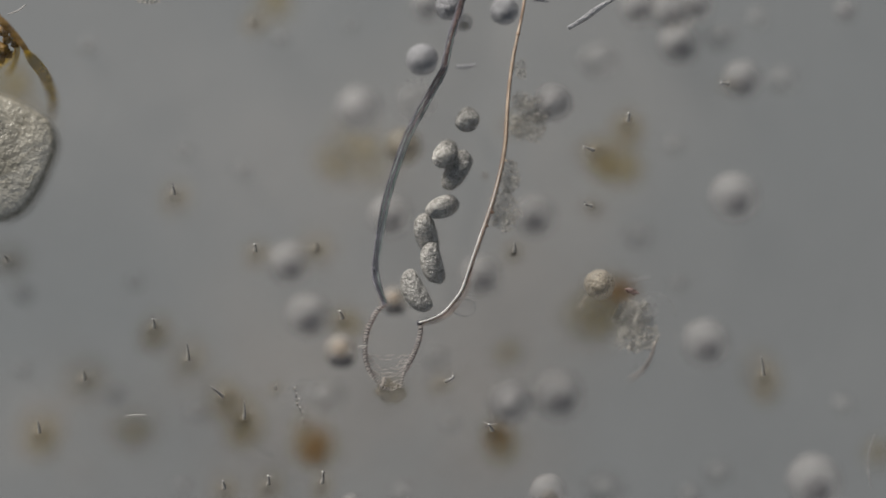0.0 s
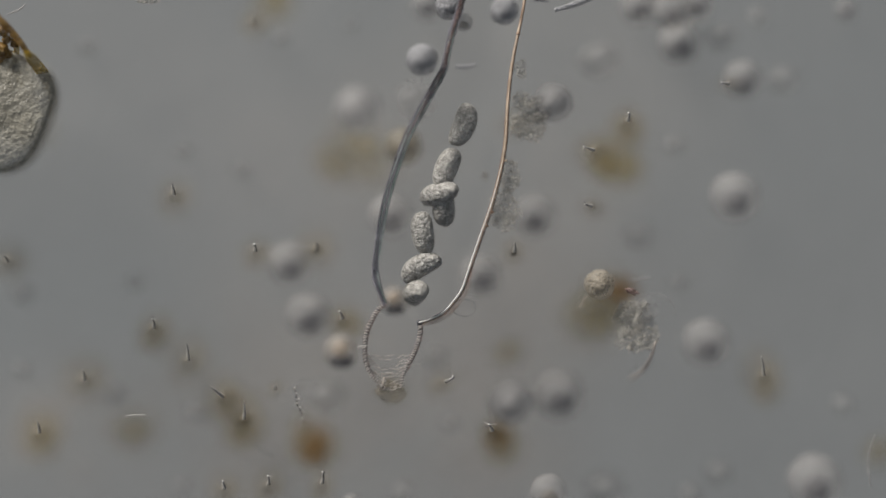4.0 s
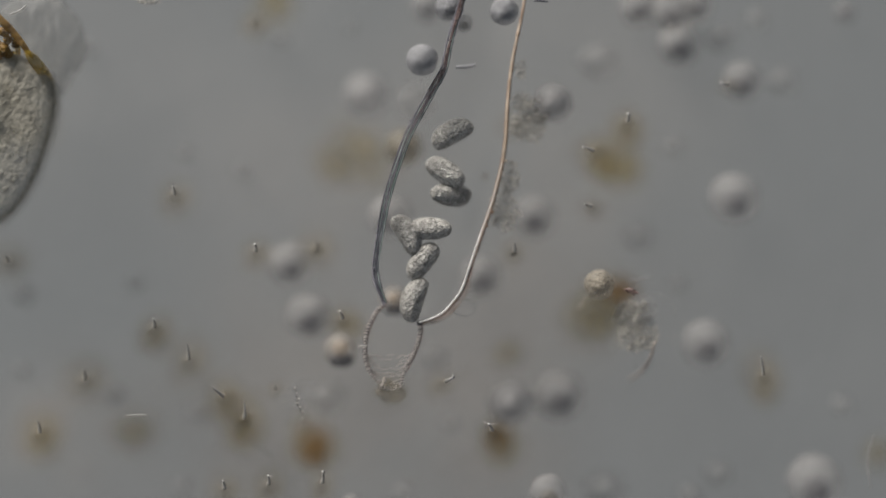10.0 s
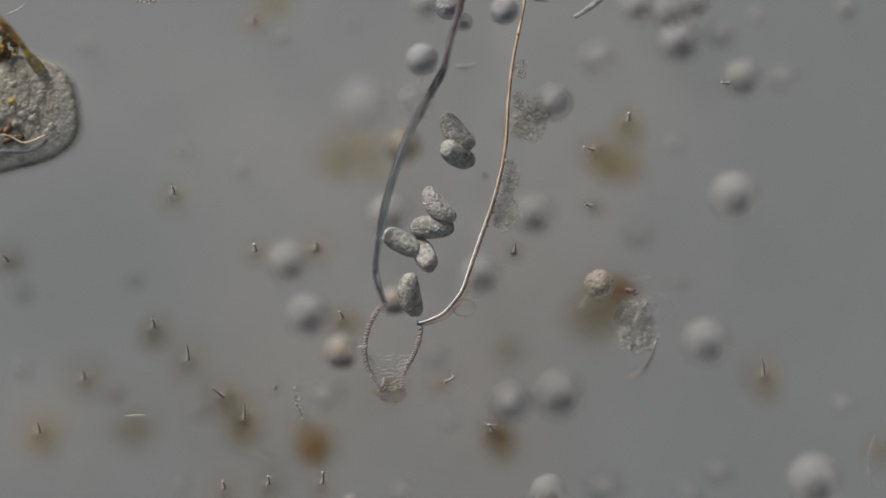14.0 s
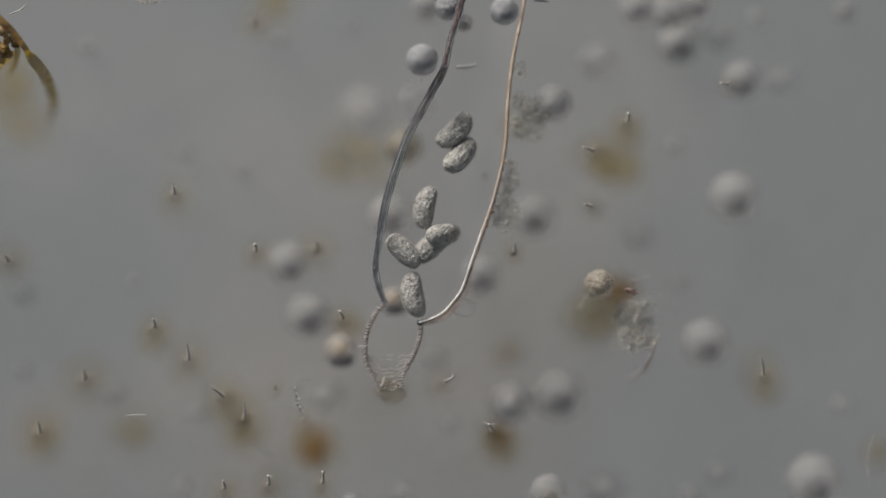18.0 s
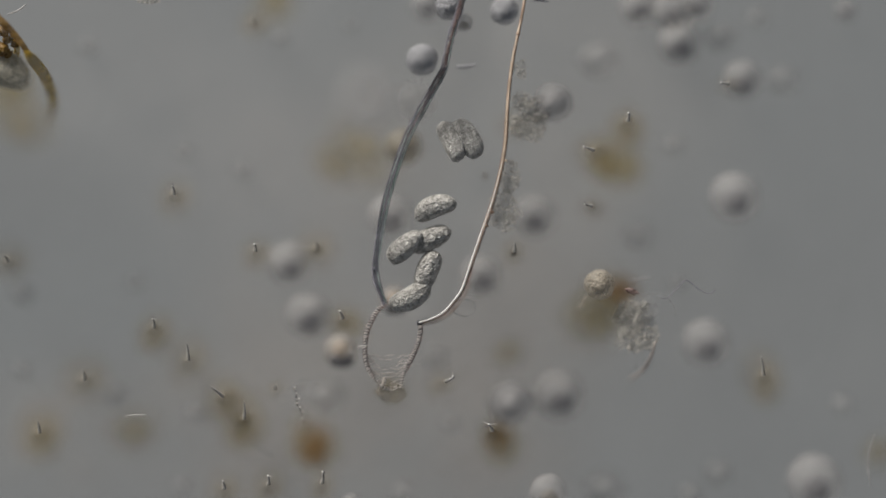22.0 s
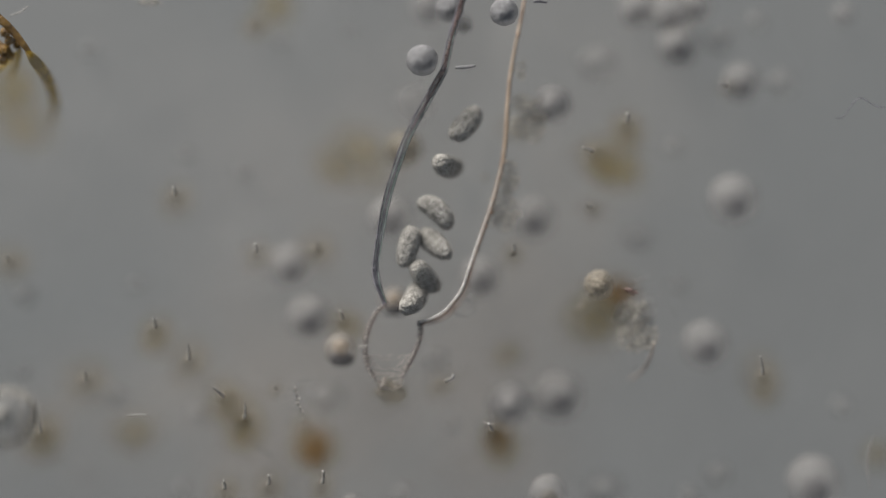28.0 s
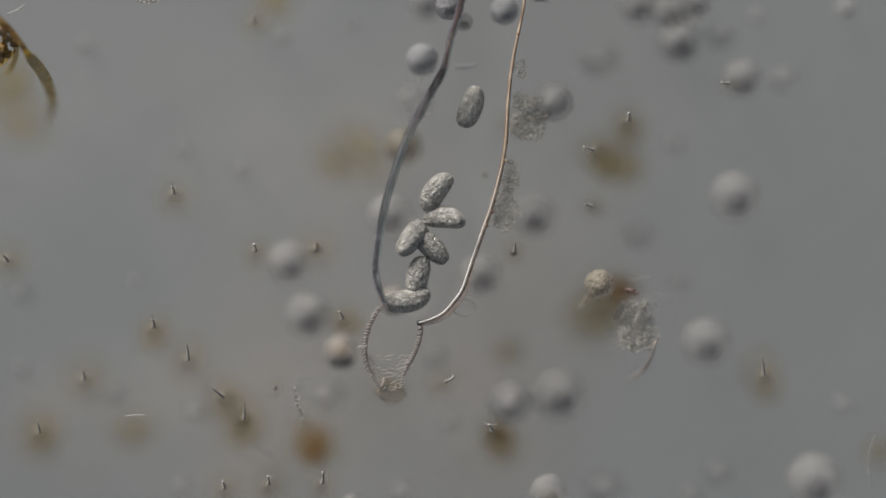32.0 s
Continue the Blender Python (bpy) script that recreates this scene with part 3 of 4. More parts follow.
foot = tagged(new("foot", SHARED["foot"].data), "soft brownish foot")
foot.parent = chain
foot.matrix_basis = Matrix.LocRotScale((0.01, -0.09, 0.05), Euler((0, 0, -1.2)), (0.11, 0.08, 0.02))
string = smooth_path([plan(u, v, z) - chain.location for u, v, z in ((524, 683, .33), (522, 692, .34), (527, 706, .35), (526, 716, .35), (532, 726, .34), (536, 740, .30), (543, 764, .16), (546, 776, .02))], 4)
bm = bmesh.new()
sweep(bm, string, lambda t: DIVISION * (0.7 + 1.2 * t * t), 6)
part("thread", bm, STEM, chain)
for j, p in enumerate(string[2:22]):
    bm = bmesh.new()
    r = DIVISION * random.uniform(0.9, 2.3)
    lump(bm, (r * 1.3, r, r), p + Vector((random.uniform(-2.4, 2.4) * DIVISION, 0, 0)), 0.4, 2, 1, j)
    part("bead", bm, (NEEDLE, STEM, WALL_DARK)[j % 3], chain)


# ---- loose rods and threads ----
def rod(points, z, thick, mat, label, name="rod"):
    bm = bmesh.new()
    base = plan(*points[len(points) // 2][:2], z)
    line = [plan(q.x, q.y, z + q.z) - base for q in smooth_path([(*q[:2], q[2] if len(q) > 2 else 0) for q in points], 5)]
    sweep(bm, line, lambda t: thick * DIVISION * (0.55 + 0.45 * math.sin(math.pi * min(max(t, 0.08), 0.92))), 7)
    ob = part(name, bm, mat)
    ob.location = base
    return tagged(ob, label, name.replace("_", " "), "loose rods")


rod(((222, 737), (240, 735), (258, 735)), .33, 2.2, NEEDLE, "short glassy rod lying over an ochre floc")
rod(((806, 119), (825, 118), (842, 115)), .42, 3.8, CYST_PALE, "short pale blunt rod inside the sheath")
rod(((1115, 672, -.13), (1138, 655, -.08), (1152, 632, -.02), (1160, 605, 0)), .31, 3.4, ROD_PINK, "curved tan rod beside crumbly remains")
rod(((450, 785), (463, 797), (485, 808)), .24, 1.8, FAINT, "thin pale curved thread on the slide", "thread")
rod(((1112, 499), (1134, 493), (1154, 491)), .26, 2.5, FAINT, "thin pale thread beside the tan cyst", "thread")
rod(((1040, 522), (1033, 534), (1024, 548)), .24, 2.8, CYST_TAN, "thin tan stalk below the tan cyst", "thread")
rod(((14, 26), (34, 18), (46, 8)), .36, 2.0, NEEDLE, "short glassy rod beside an amber filament")
rod(((632, 616), (640, 613), (650, 612)), .35, 2.0, NEEDLE, "dark needle on the sheath neck")
rod(((944, 2), (955, 1), (970, 3)), .40, 2.4, WALL_DARK, "dark splinter by the sheath wall")
rod(((1548, 770), (1538, 800), (1536, 830), (1542, 865)), .28, 2.4, FAINT, "faint curved edge of a clear shell", "thread")


# ---- crumbly remains ----
def creased(ru, rv, seed, height=0.011, fine=85.0):
    """A thin film with small folds, which flatten out towards its uneven edge."""
    bm = bmesh.new()
    n = 44
    grid = {}
    for i in range(-n, n + 1):
        for j in range(-n, n + 1):
            x, y = i / n, j / n
            d = math.hypot(x, y) * (1.22 + 0.36 * noise.noise(Vector((x * 2, y * 2, seed * 3.1))) + 0.34 * noise.noise(Vector((x * 5, y * 5, seed * 1.7))))
            if d < 1:
                p = Vector((x * ru, y * rv, 0))
                q = Vector((p.x * fine, p.y * fine * 1.3, seed))
                p.z = height * (1 - d * d) * (noise.noise(q) + 0.6 * noise.noise(q * 2.3) + 0.5 * noise.noise(q * 0.45))
                grid[i, j] = bm.verts.new(p)
    for (i, j), v in grid.items():
        if (i + 1, j) in grid and (i, j + 1) in grid and (i + 1, j + 1) in grid:
            bm.faces.new((v, grid[i + 1, j], grid[i + 1, j + 1], grid[i, j + 1]))
    return bm


def crumbs(u, v, ru, rv, count, z, size, mat, label, seed, filmy=True):
    """A creased film with loose crumbs in it."""
    rnd = random.Random(seed)
    ob = thing("crumbly_remains", pose(*plan(u, v, z)), label, "debris", "crumbly remains")
    if filmy:
        film = part("film", creased(1.35 * ru * DIVISION, 1.35 * rv * DIVISION, seed, 0.004 if mat is FAINT else 0.0085, 115.0), FAINT if mat is FAINT else CREASE, ob, "creased clear film")
        film.location.z = -0.02
    bm = bmesh.new()
    for j in range(int(0.75 * count)):
        a, d = rnd.uniform(0, 6.28), math.sqrt(rnd.random())
        p = Vector((ru * d * math.cos(a), rv * d * math.sin(a), 0)) * DIVISION + Vector((0, 0, rnd.uniform(-0.03, 0.01)))
        s = size * DIVISION * rnd.uniform(0.22, 0.62)
        lump(bm, (s * rnd.uniform(1.3, 3.4), s * 0.7, s * 0.6), p, 0.5, 2, 1, seed + j, Matrix.Rotation(rnd.gauss(0.25, 0.4), 3, "Z"))
    tagged(part("grit", bm, mat, ob), "fine grey grit", kind="stuff")


crumbs(903, 312, 16, 30, 150, .32, 2.6, CRUMB, "grey crumbly remains along the sheath wall", 1)
crumbs(892, 374, 24, 36, 260, .32, 2.6, CRUMB, "grey crumbly remains along the sheath wall", 2)
crumbs(936, 222, 32, 26, 280, .30, 2.8, CRUMB, "brownish crumbly remains beside a cyst", 3)
crumbs(925, 178, 20, 14, 70, .32, 2.6, CRUMB, "grey crumbly remains beside the sheath", 4)
crumbs(922, 122, 10, 16, 20, .34, 2.0, CRUMB, "fine grey specks beside the sheath", 5)
crumbs(1130, 598, 35, 25, 360, .31, 3.0, CRUMB, "heap of grey crumbly remains", 6)
crumbs(1118, 562, 30, 30, 120, .30, 2.6, CRUMB, "thin grey crumbly film above a heap", 19)
crumbs(950, 196, 26, 22, 110, .30, 2.8, CRUMB, "brownish crumbly remains bridging to a cyst", 20)
crumbs(1142, 552, 22, 32, 90, .29, 3.4, FAINT, "loose pale crumbs beside a heap", 7)
crumbs(1062, 560, 60, 30, 120, .25, 2.2, FAINT, "fine loose crumbs over an olive floc", 14, False)
crumbs(1120, 640, 60, 26, 60, .27, 2.0, FAINT, "scattered fine crumbs below a heap", 15, False)
crumbs(1190, 34, 66, 24, 70, .22, 2.6, CRUMB, "grainy remains round a cluster of cysts", 16, False)
crumbs(800, 640, 56, 40, 60, .26, 2.0, FAINT, "scattered faint crumbs beside the sheath's neck", 17, False)
crumbs(1205, 590, 26, 30, 14, .31, 1.8, CRUMB, "a few loose crumbs beside a round cyst", 18, False)
rod(((1124, 572), (1132, 552), (1146, 536)), .31, 5.5, CREASE, "slanting tan flake above a crumbly heap", "flake")
rod(((1098, 566), (1106, 556), (1112, 548)), .30, 3.4, CREASE, "small tan flake above a crumbly heap", "flake")
rod([(1160 + 36 * math.cos(0.35 * k), 560 - 40 * math.sin(0.35 * k)) for k in range(8)], .29, 1.0, FAINT, "faint clear arc of a burst shell", "thread")
crumbs(824, 545, 18, 14, 24, .29, 2.4, FAINT, "faint crumbs outside the sheath", 8, False)
crumbs(260, 0, 20, 6, 40, .34, 3.0, CRUMB, "grey flake at the field's rim", 9)
crumbs(545, 690, 26, 16, 26, .24, 3.0, FAINT, "faint crumbs on the slide", 10)
crumbs(735, 180, 34, 34, 26, .29, 4.0, FAINT, "faint crumbs behind the sheath wall", 11)


bm = bmesh.new()
lump(bm, (0.010, 0.012, 0.008), (0, 0, 0), 0.4, 2, 2, 5)
grain = part("amber_grain", bm, CYST_TAN)
grain.location = plan(858, 312, 0.20)
tagged(grain, "tiny tan grain inside the sheath", "grain")

bm = bmesh.new()
lump(bm, (0.026, 0.010, 0.010), (0, 0, 0), 0.5, 2.4, 3, 8, Matrix.Rotation(-0.35, 3, "Z"))
grain = part("rusty_grain", bm, WALL_RUST)
grain.location = plan(1118, 516, 0.34)
tagged(grain, "dark rust-red splinter beside the tan cyst", "grain")
rod([(822 + 21 * math.cos(0.7 * k), 545 + 15 * math.sin(0.7 * k)) for k in range(10)], .31, 1.2, FAINT, "faint clear loop outside the sheath", "thread")

# ---- amber filament at the rim ----
tuft = thing("amber_filament", pose(0, 0, 0), "amber-brown branching filament fading into the depth", "filament")
for points, thick, grow, mat in ((((-30, 12, .42), (0, 36, .42), (22, 58, .41), (44, 86, .40), (58, 106, .38)), 7.5, -0.25, AMBER_DARK),
                                 (((40, 84, .40), (56, 104, .39), (75, 128, .33), (88, 155, .23), (94, 188, .12), (84, 226, .03)), 8.0, 1.1, AMBER),
                                 (((-20, 66, .36), (4, 84, .37), (20, 98, .36)), 7.0, -0.35, AMBER_DARK),
                                 (((22, 60, .36), (30, 88, .33), (22, 118, .22), (8, 136, .1)), 5.0, 0.3, AMBER),
                                 (((-20, 130, .30), (10, 108, .28), (30, 88, .33)), 5.0, -0.3, AMBER)):
    bm = bmesh.new()
    sweep(bm, smooth_path([plan(u, v, z) for u, v, z in points], 6), lambda t, k=thick, g=grow: k * DIVISION * (1 + g * t) * (1 - t ** (2.5 if g > 0.5 else 6)) * (min(1, 0.3 + 3.5 * t) if g > 0.5 else 1), 10, 0.25)
    limb = part("branch", bm, mat, tuft)

for u, v, z, r in ((6, 56, .37, 9), (12, 70, .36, 8), (4, 88, .36, 11), (14, 96, .34, 8), (0, 104, .33, 9), (26, 78, .35, 7)):
    bm = bmesh.new()
    lump(bm, (r * DIVISION,) * 3, plan(u, v, z), 0.5, 2.4, 3, u + 5)
    part("knot", bm, AMBER_DARK, limb, "dark amber knot")

# ---- living things ----
def ovoid(bm, length, width, seed, blunt=2.6, bend=0.06, taper=0.18, detail=4, flat=1.0, grit=0.0, uneven=0.06):
    """A blunt, slightly bent cell along x; flat under 1: with a flatter top and steeper sides."""
    made = bmesh.ops.create_icosphere(bm, subdivisions=detail, radius=1)["verts"]
    off = Vector((seed * 4.7, seed * 2.3, 0))
    for v in made:
        d = v.co.normalized()
        k = (abs(d.x) ** blunt + (d.y * d.y + d.z * d.z) ** (blunt / 2)) ** (-1 / blunt)
        p = d * k * (1 + uneven * noise.noise(d * 2.2 + off) + uneven / 2 * noise.noise(d * 7 + off))
        girth = 1 + taper * p.x
        v.co = Vector((p.x * length / 2, p.y * girth * width / 2 + bend * length * (p.x * p.x - 0.4), math.copysign(abs(p.z) ** flat, p.z) * girth * width / 2))
        if grit:
            v.co += d * grit * (noise.noise(v.co * 60 + off) + noise.noise(v.co * 130 + off))


def lodger(seed, length, width):
    ob = thing("oval_cell", pose(0, 0, 0), "grey granular oval cell tumbling inside the sheath", "cell", "cells in the sheath")
    bow, lean = random.uniform(0.0, 0.12), random.uniform(-0.12, 0.16)
    bm = bmesh.new()
    ovoid(bm, length * DIVISION, width * DIVISION, seed, 2.5, bow, lean, 5, 0.75, 0.0009)
    part("body", bm, CELL, ob)
    bm = bmesh.new()
    outline = []
    for a in (2 * math.pi * i / 56 for i in range(57)):
        c, d = math.cos(a), math.sin(a)
        k = 0.985 * (abs(c) ** 2.5 + abs(d) ** 2.5) ** -0.4
        outline.append(Vector((c * k * length / 2, d * k * (1 + lean * c * k) * width / 2 + bow * length * (c * c * k * k - 0.4), 0)) * DIVISION)
    sweep(bm, outline, 1.5 * DIVISION, 7)
    part("pellicle", bm, CELL_EDGE, ob, "clear raised edge")
    bm = bmesh.new()
    lump(bm, (0.016, 0.015, 0.015), (0.012 * (-1) ** seed, 0, 0.012), 0.2, 2, 2, seed)
    part("nucleus", bm, VACUOLE, ob, "pale round nucleus")
    return ob


def swimmer(name, length, width, mat, label, seed, vacuoles, fringe=120, blunt=2.4, taper=0.12, rings=False):
    """A slipper-shaped ciliate along x with vacuoles inside and a fringe of cilia."""
    rnd = random.Random(seed)
    ob = thing(name, pose(0, 0, 0), label, "ciliate")
    length, width = length * DIVISION, width * DIVISION
    bm = bmesh.new()
    ovoid(bm, length, width, seed, blunt, 0.03, taper, 5, 0.18 if mat is PELLICLE_DARK else 0.32, 0.0, 0.012)
    top = 0.5 * width * 0.62
    for v in bm.verts:
        v.co.z *= 0.62 if v.co.z > 0 else 0.3
    crown = top
    for v in bm.verts:
        if v.co.z > 0 and not rings:
            v.co.z += sum((0.4 if mat is PELLICLE_TAN else 0.75) * r * DIVISION * math.exp(-((v.co.x - x * length / 2) ** 2 + (v.co.y - y * width / 2) ** 2) / (0.8 * r * DIVISION) ** 2) for x, y, r in vacuoles)
    belly = bm.copy()
    for half, below in ((bm, True), (belly, False)):
        bmesh.ops.delete(half, geom=[f for f in half.faces if (f.calc_center_median().z < 0) == below], context="FACES")
    part("body", bm, mat, ob)
    part("belly", belly, BELLY, ob, "thin clear underside")
    if mat in (PELLICLE, PELLICLE_DARK):
        bm = bmesh.new()
        edge = []
        for a in (2 * math.pi * i / 72 for i in range(73)):
            c, s = math.cos(a), math.sin(a)
            k = 0.95 * (abs(c) ** blunt + abs(s) ** blunt) ** (-1 / blunt)
            edge.append(Vector((c * k * length / 2, s * k * width / 2 * (1 + taper * c * k) + 0.03 * length * (c * c * k * k - 0.4), 0.45 * crown)))
        sweep(bm, edge, (0.07 if mat is PELLICLE else 0.02) * width, 10, 1.0)
        part("rim", bm, RIM if mat is PELLICLE else mat, ob, "clear swollen rim")
    for x, y, r in vacuoles:
        bm = bmesh.new()
        r *= DIVISION
        top = crown * max(0.1, 1 - abs(x) ** blunt - y * y) ** 0.16
        if rings:
            sweep(bm, [Vector((x * length / 2 + r * math.cos(a), y * width / 2 + 0.9 * r * math.sin(a), top - 0.07 * r + 0.04 * r * math.sin(3 * a))) for a in (i * math.pi / 14 for i in range(29))], 0.13 * r, 8)
        else:
            lump(bm, (0.7 * r, 0.7 * r, r * 0.4), (x * length / 2, y * width / 2, top + (0 if mat is PELLICLE_TAN else 0.22) * r), 0.12, 2, 3, seed + int(100 * x))
        sac = part("vacuole", bm, VACUOLE, ob, "round clear vacuole")
        if not rings:
            bm = bmesh.new()
            lump(bm, (0.3 * r, 0.26 * r, 0.2 * r), (x * length / 2 + 0.1 * r, y * width / 2 - 0.12 * r, top + (0 if mat is PELLICLE_TAN else 0.22) * r + 0.1 * r), 0.3, 2, 2, seed + 9)
            part("granule", bm, mat, sac)
    bm = bmesh.new()
    sweep(bm, [Vector((length * (-0.06 + 0.05 * i), width * (0.10 - 0.03 * i), crown - 0.004)) for i in range(5)], lambda t: width * 0.035 * math.sin(math.pi * min(max(t, 0.1), 0.9)), 8, 0.6)
    part("oral_groove", bm, mat, ob)
    bm = bmesh.new()
    for j in range(fringe):
        a = 2 * math.pi * (j + rnd.random()) / fringe
        c, s = math.cos(a), math.sin(a)
        k = (abs(c) ** blunt + abs(s) ** blunt) ** (-1 / blunt)
        p = Vector((c * k * length / 2, s * k * width / 2 * (1 + taper * c * k) + 0.03 * length * (c * c - 0.4), rnd.uniform(-0.02, 0.02)))
        out = Vector((c / length, s / width, rnd.uniform(-0.4, 0.4))).normalized()
        sweep(bm, [p * 0.97, p + out * 0.010, p + out * rnd.uniform(0.018, 0.030) + Vector((-0.008, 0, 0))], lambda t: 0.0016 * (1.1 - t), 3)
    tagged(part("cilia", bm, CILIA, ob, "fine beating cilia"), kind="stuff")
    return ob


TENANTS = [lodger(i + 1, n, w) for i, (n, w) in enumerate(((78, 39), (76, 39), (76, 38), (74, 37), (74, 38), (76, 37), (80, 39)))]
DRIFTER = swimmer("giant_ciliate", 425, 200, PELLICLE_FAINT, "large pale glassy slipper-shaped ciliate", 11, ((-0.3, 0.1, 13), (0.3, -0.2, 11)), 120, 2.5)
GLIDER = swimmer("slipper_ciliate", 385, 170, PELLICLE, "large grey slipper-shaped ciliate with round vacuoles", 12, ((-0.55, 0.3, 24), (-0.28, 0.05, 28), (0.08, -0.22, 24), (0.36, -0.12, 22), (0.52, 0.25, 20)), 120, 2.7, 0.05)
BROAD = swimmer("broad_ciliate", 480, 235, PELLICLE, "very large clear ciliate with ring-shaped vacuoles", 18, ((-0.62, -0.05, 27), (-0.36, -0.02, 32), (-0.12, 0.22, 32), (0.3, -0.1, 22)), 160, 2.7, 0.06, True)
FOLLOWER = swimmer("pale_ciliate", 400, 190, PELLICLE, "pale blurred ciliate following another", 13, ((-0.2, 0.0, 20), (0.3, 0.1, 16)))
BARGE = swimmer("crowded_ciliate", 320, 215, PELLICLE_DARK, "broad granular ciliate browsing at an amber filament", 14, ((-0.3, 0.2, 9), (0.2, -0.2, 10), (0.4, 0.3, 8)), 200, 3.2)
for j, (x, y, a) in enumerate(((0.16, 0.03, 1.0), (0.175, 0.02, 1.05), (0.19, 0.015, 0.95), (0.205, 0.01, 1.1), (0.15, 0.045, 0.9))):
    bm = bmesh.new()
    sweep(bm, [Vector((x + 0.10 * math.cos(a) * i / 4, y + 0.10 * math.sin(a) * i / 4, 0.130 - 0.002 * i)) for i in range(5)], 0.0038, 6)
    part("swallowed_needle", bm, WALL_BRIGHT if j % 2 == 0 else WALL_DARK, BARGE, "glassy swallowed needle")
for points, thick in ((((-0.052, 0.072), (-0.078, 0.050), (-0.085, 0.030)), 0.013), (((-0.045, 0.10), (-0.085, 0.092), (-0.12, 0.098)), 0.012), (((0.02, 0.03), (-0.02, 0.055), (-0.05, 0.06)), 0.010)):
    bm = bmesh.new()
    sweep(bm, smooth_path([(x, y, 0.132) for x, y in points], 4), thick, 8, 0.5)
    part("swallowed_stem", bm, BROWN, BARGE, "dark brown swallowed stem")
for points, thick, mat in ((((0.06, 0.10, 0.139), (-0.05, 0.075, 0.139), (-0.12, 0.115, 0.136), (-0.20, 0.10, 0.13)), 0.0032, WALL_WHITE), (((0.06, 0.125, 0.13), (-0.04, 0.135, 0.13), (-0.14, 0.145, 0.125), (-0.23, 0.10, 0.11)), 0.007, WALL_SLATE)):
    bm = bmesh.new()
    sweep(bm, smooth_path(points, 6), thick, 8, 0.6)
    part("fold", bm, mat, BARGE, "thin curved fold")
rnd = random.Random(77)
shared = None
for j in range(110):
    x, y = rnd.uniform(-0.29, 0.29), rnd.uniform(-0.185, 0.185)
    if (x / 0.30) ** 2 + (y / 0.19) ** 2 > 1 or (-0.16 < x < 0.02 and 0.03 < y < 0.13):
        continue
    if shared is None:
        bm = bmesh.new()
        lump(bm, (1, 1, 0.55), rough=0.25, detail=2, seed=4)
        blob = part("vesicle", bm, VESICLE, BARGE)
        shared = blob.data
    else:
        blob = new("vesicle", shared)
        blob.parent = BARGE
    r = DIVISION * (2.6 + 5.5 * rnd.random() ** 2)
    edge = max(0.05, 1 - abs(x / 0.326) ** 2.4 - (y / 0.22) ** 2) ** 0.16
    blob.matrix_basis = Matrix.LocRotScale((x, y, 0.134 * edge), Euler((0, 0, rnd.uniform(0, 6))), (r * rnd.uniform(0.9, 1.5), r, r))
bm = bmesh.new()
lump(bm, (0.20, 0.17, 0.05), (0, 0, 0), 0.13, 1.3, 5, 61)
BARGE_VEIL = part("veil", bm, VEIL, BARGE, "clear thin folded veil")
bm = bmesh.new()
ovoid(bm, 0.34, 0.145, 66, 2.4, 0.12, -0.1, 5, 0.45, 0.0008, 0.05)
BARGE_LOBE = part("lobe", bm, PELLICLE_DARK, BARGE, "blunt finger-like lobe")
for j, (x, y) in enumerate(((-0.02, 0.04), (0.10, 0.07), (-0.10, -0.04))):
    bm = bmesh.new()
    lump(bm, (0.014, 0.011, 0.010), (x, y, 0.132), 0.4, 2, 2, j + 3)
    part("food_grain", bm, AMBER, BARGE, "amber swallowed grain")
PLUM = swimmer("dark_oval_ciliate", 205, 125, PELLICLE_TAN, "dark tan granular egg-shaped ciliate", 15, ((-0.55, 0.12, 13), (-0.33, -0.3, 17), (-0.12, 0.36, 12), (-0.05, -0.02, 20), (0.2, -0.5, 11), (0.32, 0.3, 18), (0.45, -0.2, 13), (0.62, 0.12, 10)), 120, 1.9, -0.22)
MIDGE = swimmer("small_ciliate", 120, 55, CYST_MIST, "small pale oval ciliate darting past", 16, ((0.2, 0.0, 9),), 60)
PEARL = cyst(0, 0, 38, 0, CYST_MIST, "white round cyst drifting above the focus", "", 51)
BALL = swimmer("round_ciliate", 98, 94, PELLICLE, "pale round ciliate rolling past the rim", 17, ((0.1, 0.1, 16),), 90)
STICK = rod(((-48, 0), (-20, 1), (0, 0), (20, -1), (48, 0)), FOCUS, 6.0, CYST_PALE, "pale straight rod drifting at the field's rim")


WRIGGLER = rod(((-50, 9), (-37, 12), (-18, -3), (-2, -14), (8, -10), (22, 5), (37, 14), (50, 9)), FOCUS, 1.0, WALL_SLATE, "hair-thin wavy thread drifting through the water", "thread")


def swim(ob, rows):
    """Rows of t, u, v, heading, z and, where it tips, tilt. A body looks the same from either end, so it takes the shorter turn."""
    out, last = [], None
    for t, u, v, turn, z, *tilt in rows:
        if last is not None:
            turn += 180 * round((last - turn) / 180)
        last = turn
        x, y, z = plan(u, v, z)
        out.append((t, pose(x, y, z, 0, tilt[0] if tilt else 0, turn)))
    if out[0][0] > 0:
        out.insert(0, (0, out[0][1]))
    if out[-1][0] < 32:
        out.append((32, out[-1][1]))
    walk(ob, out)


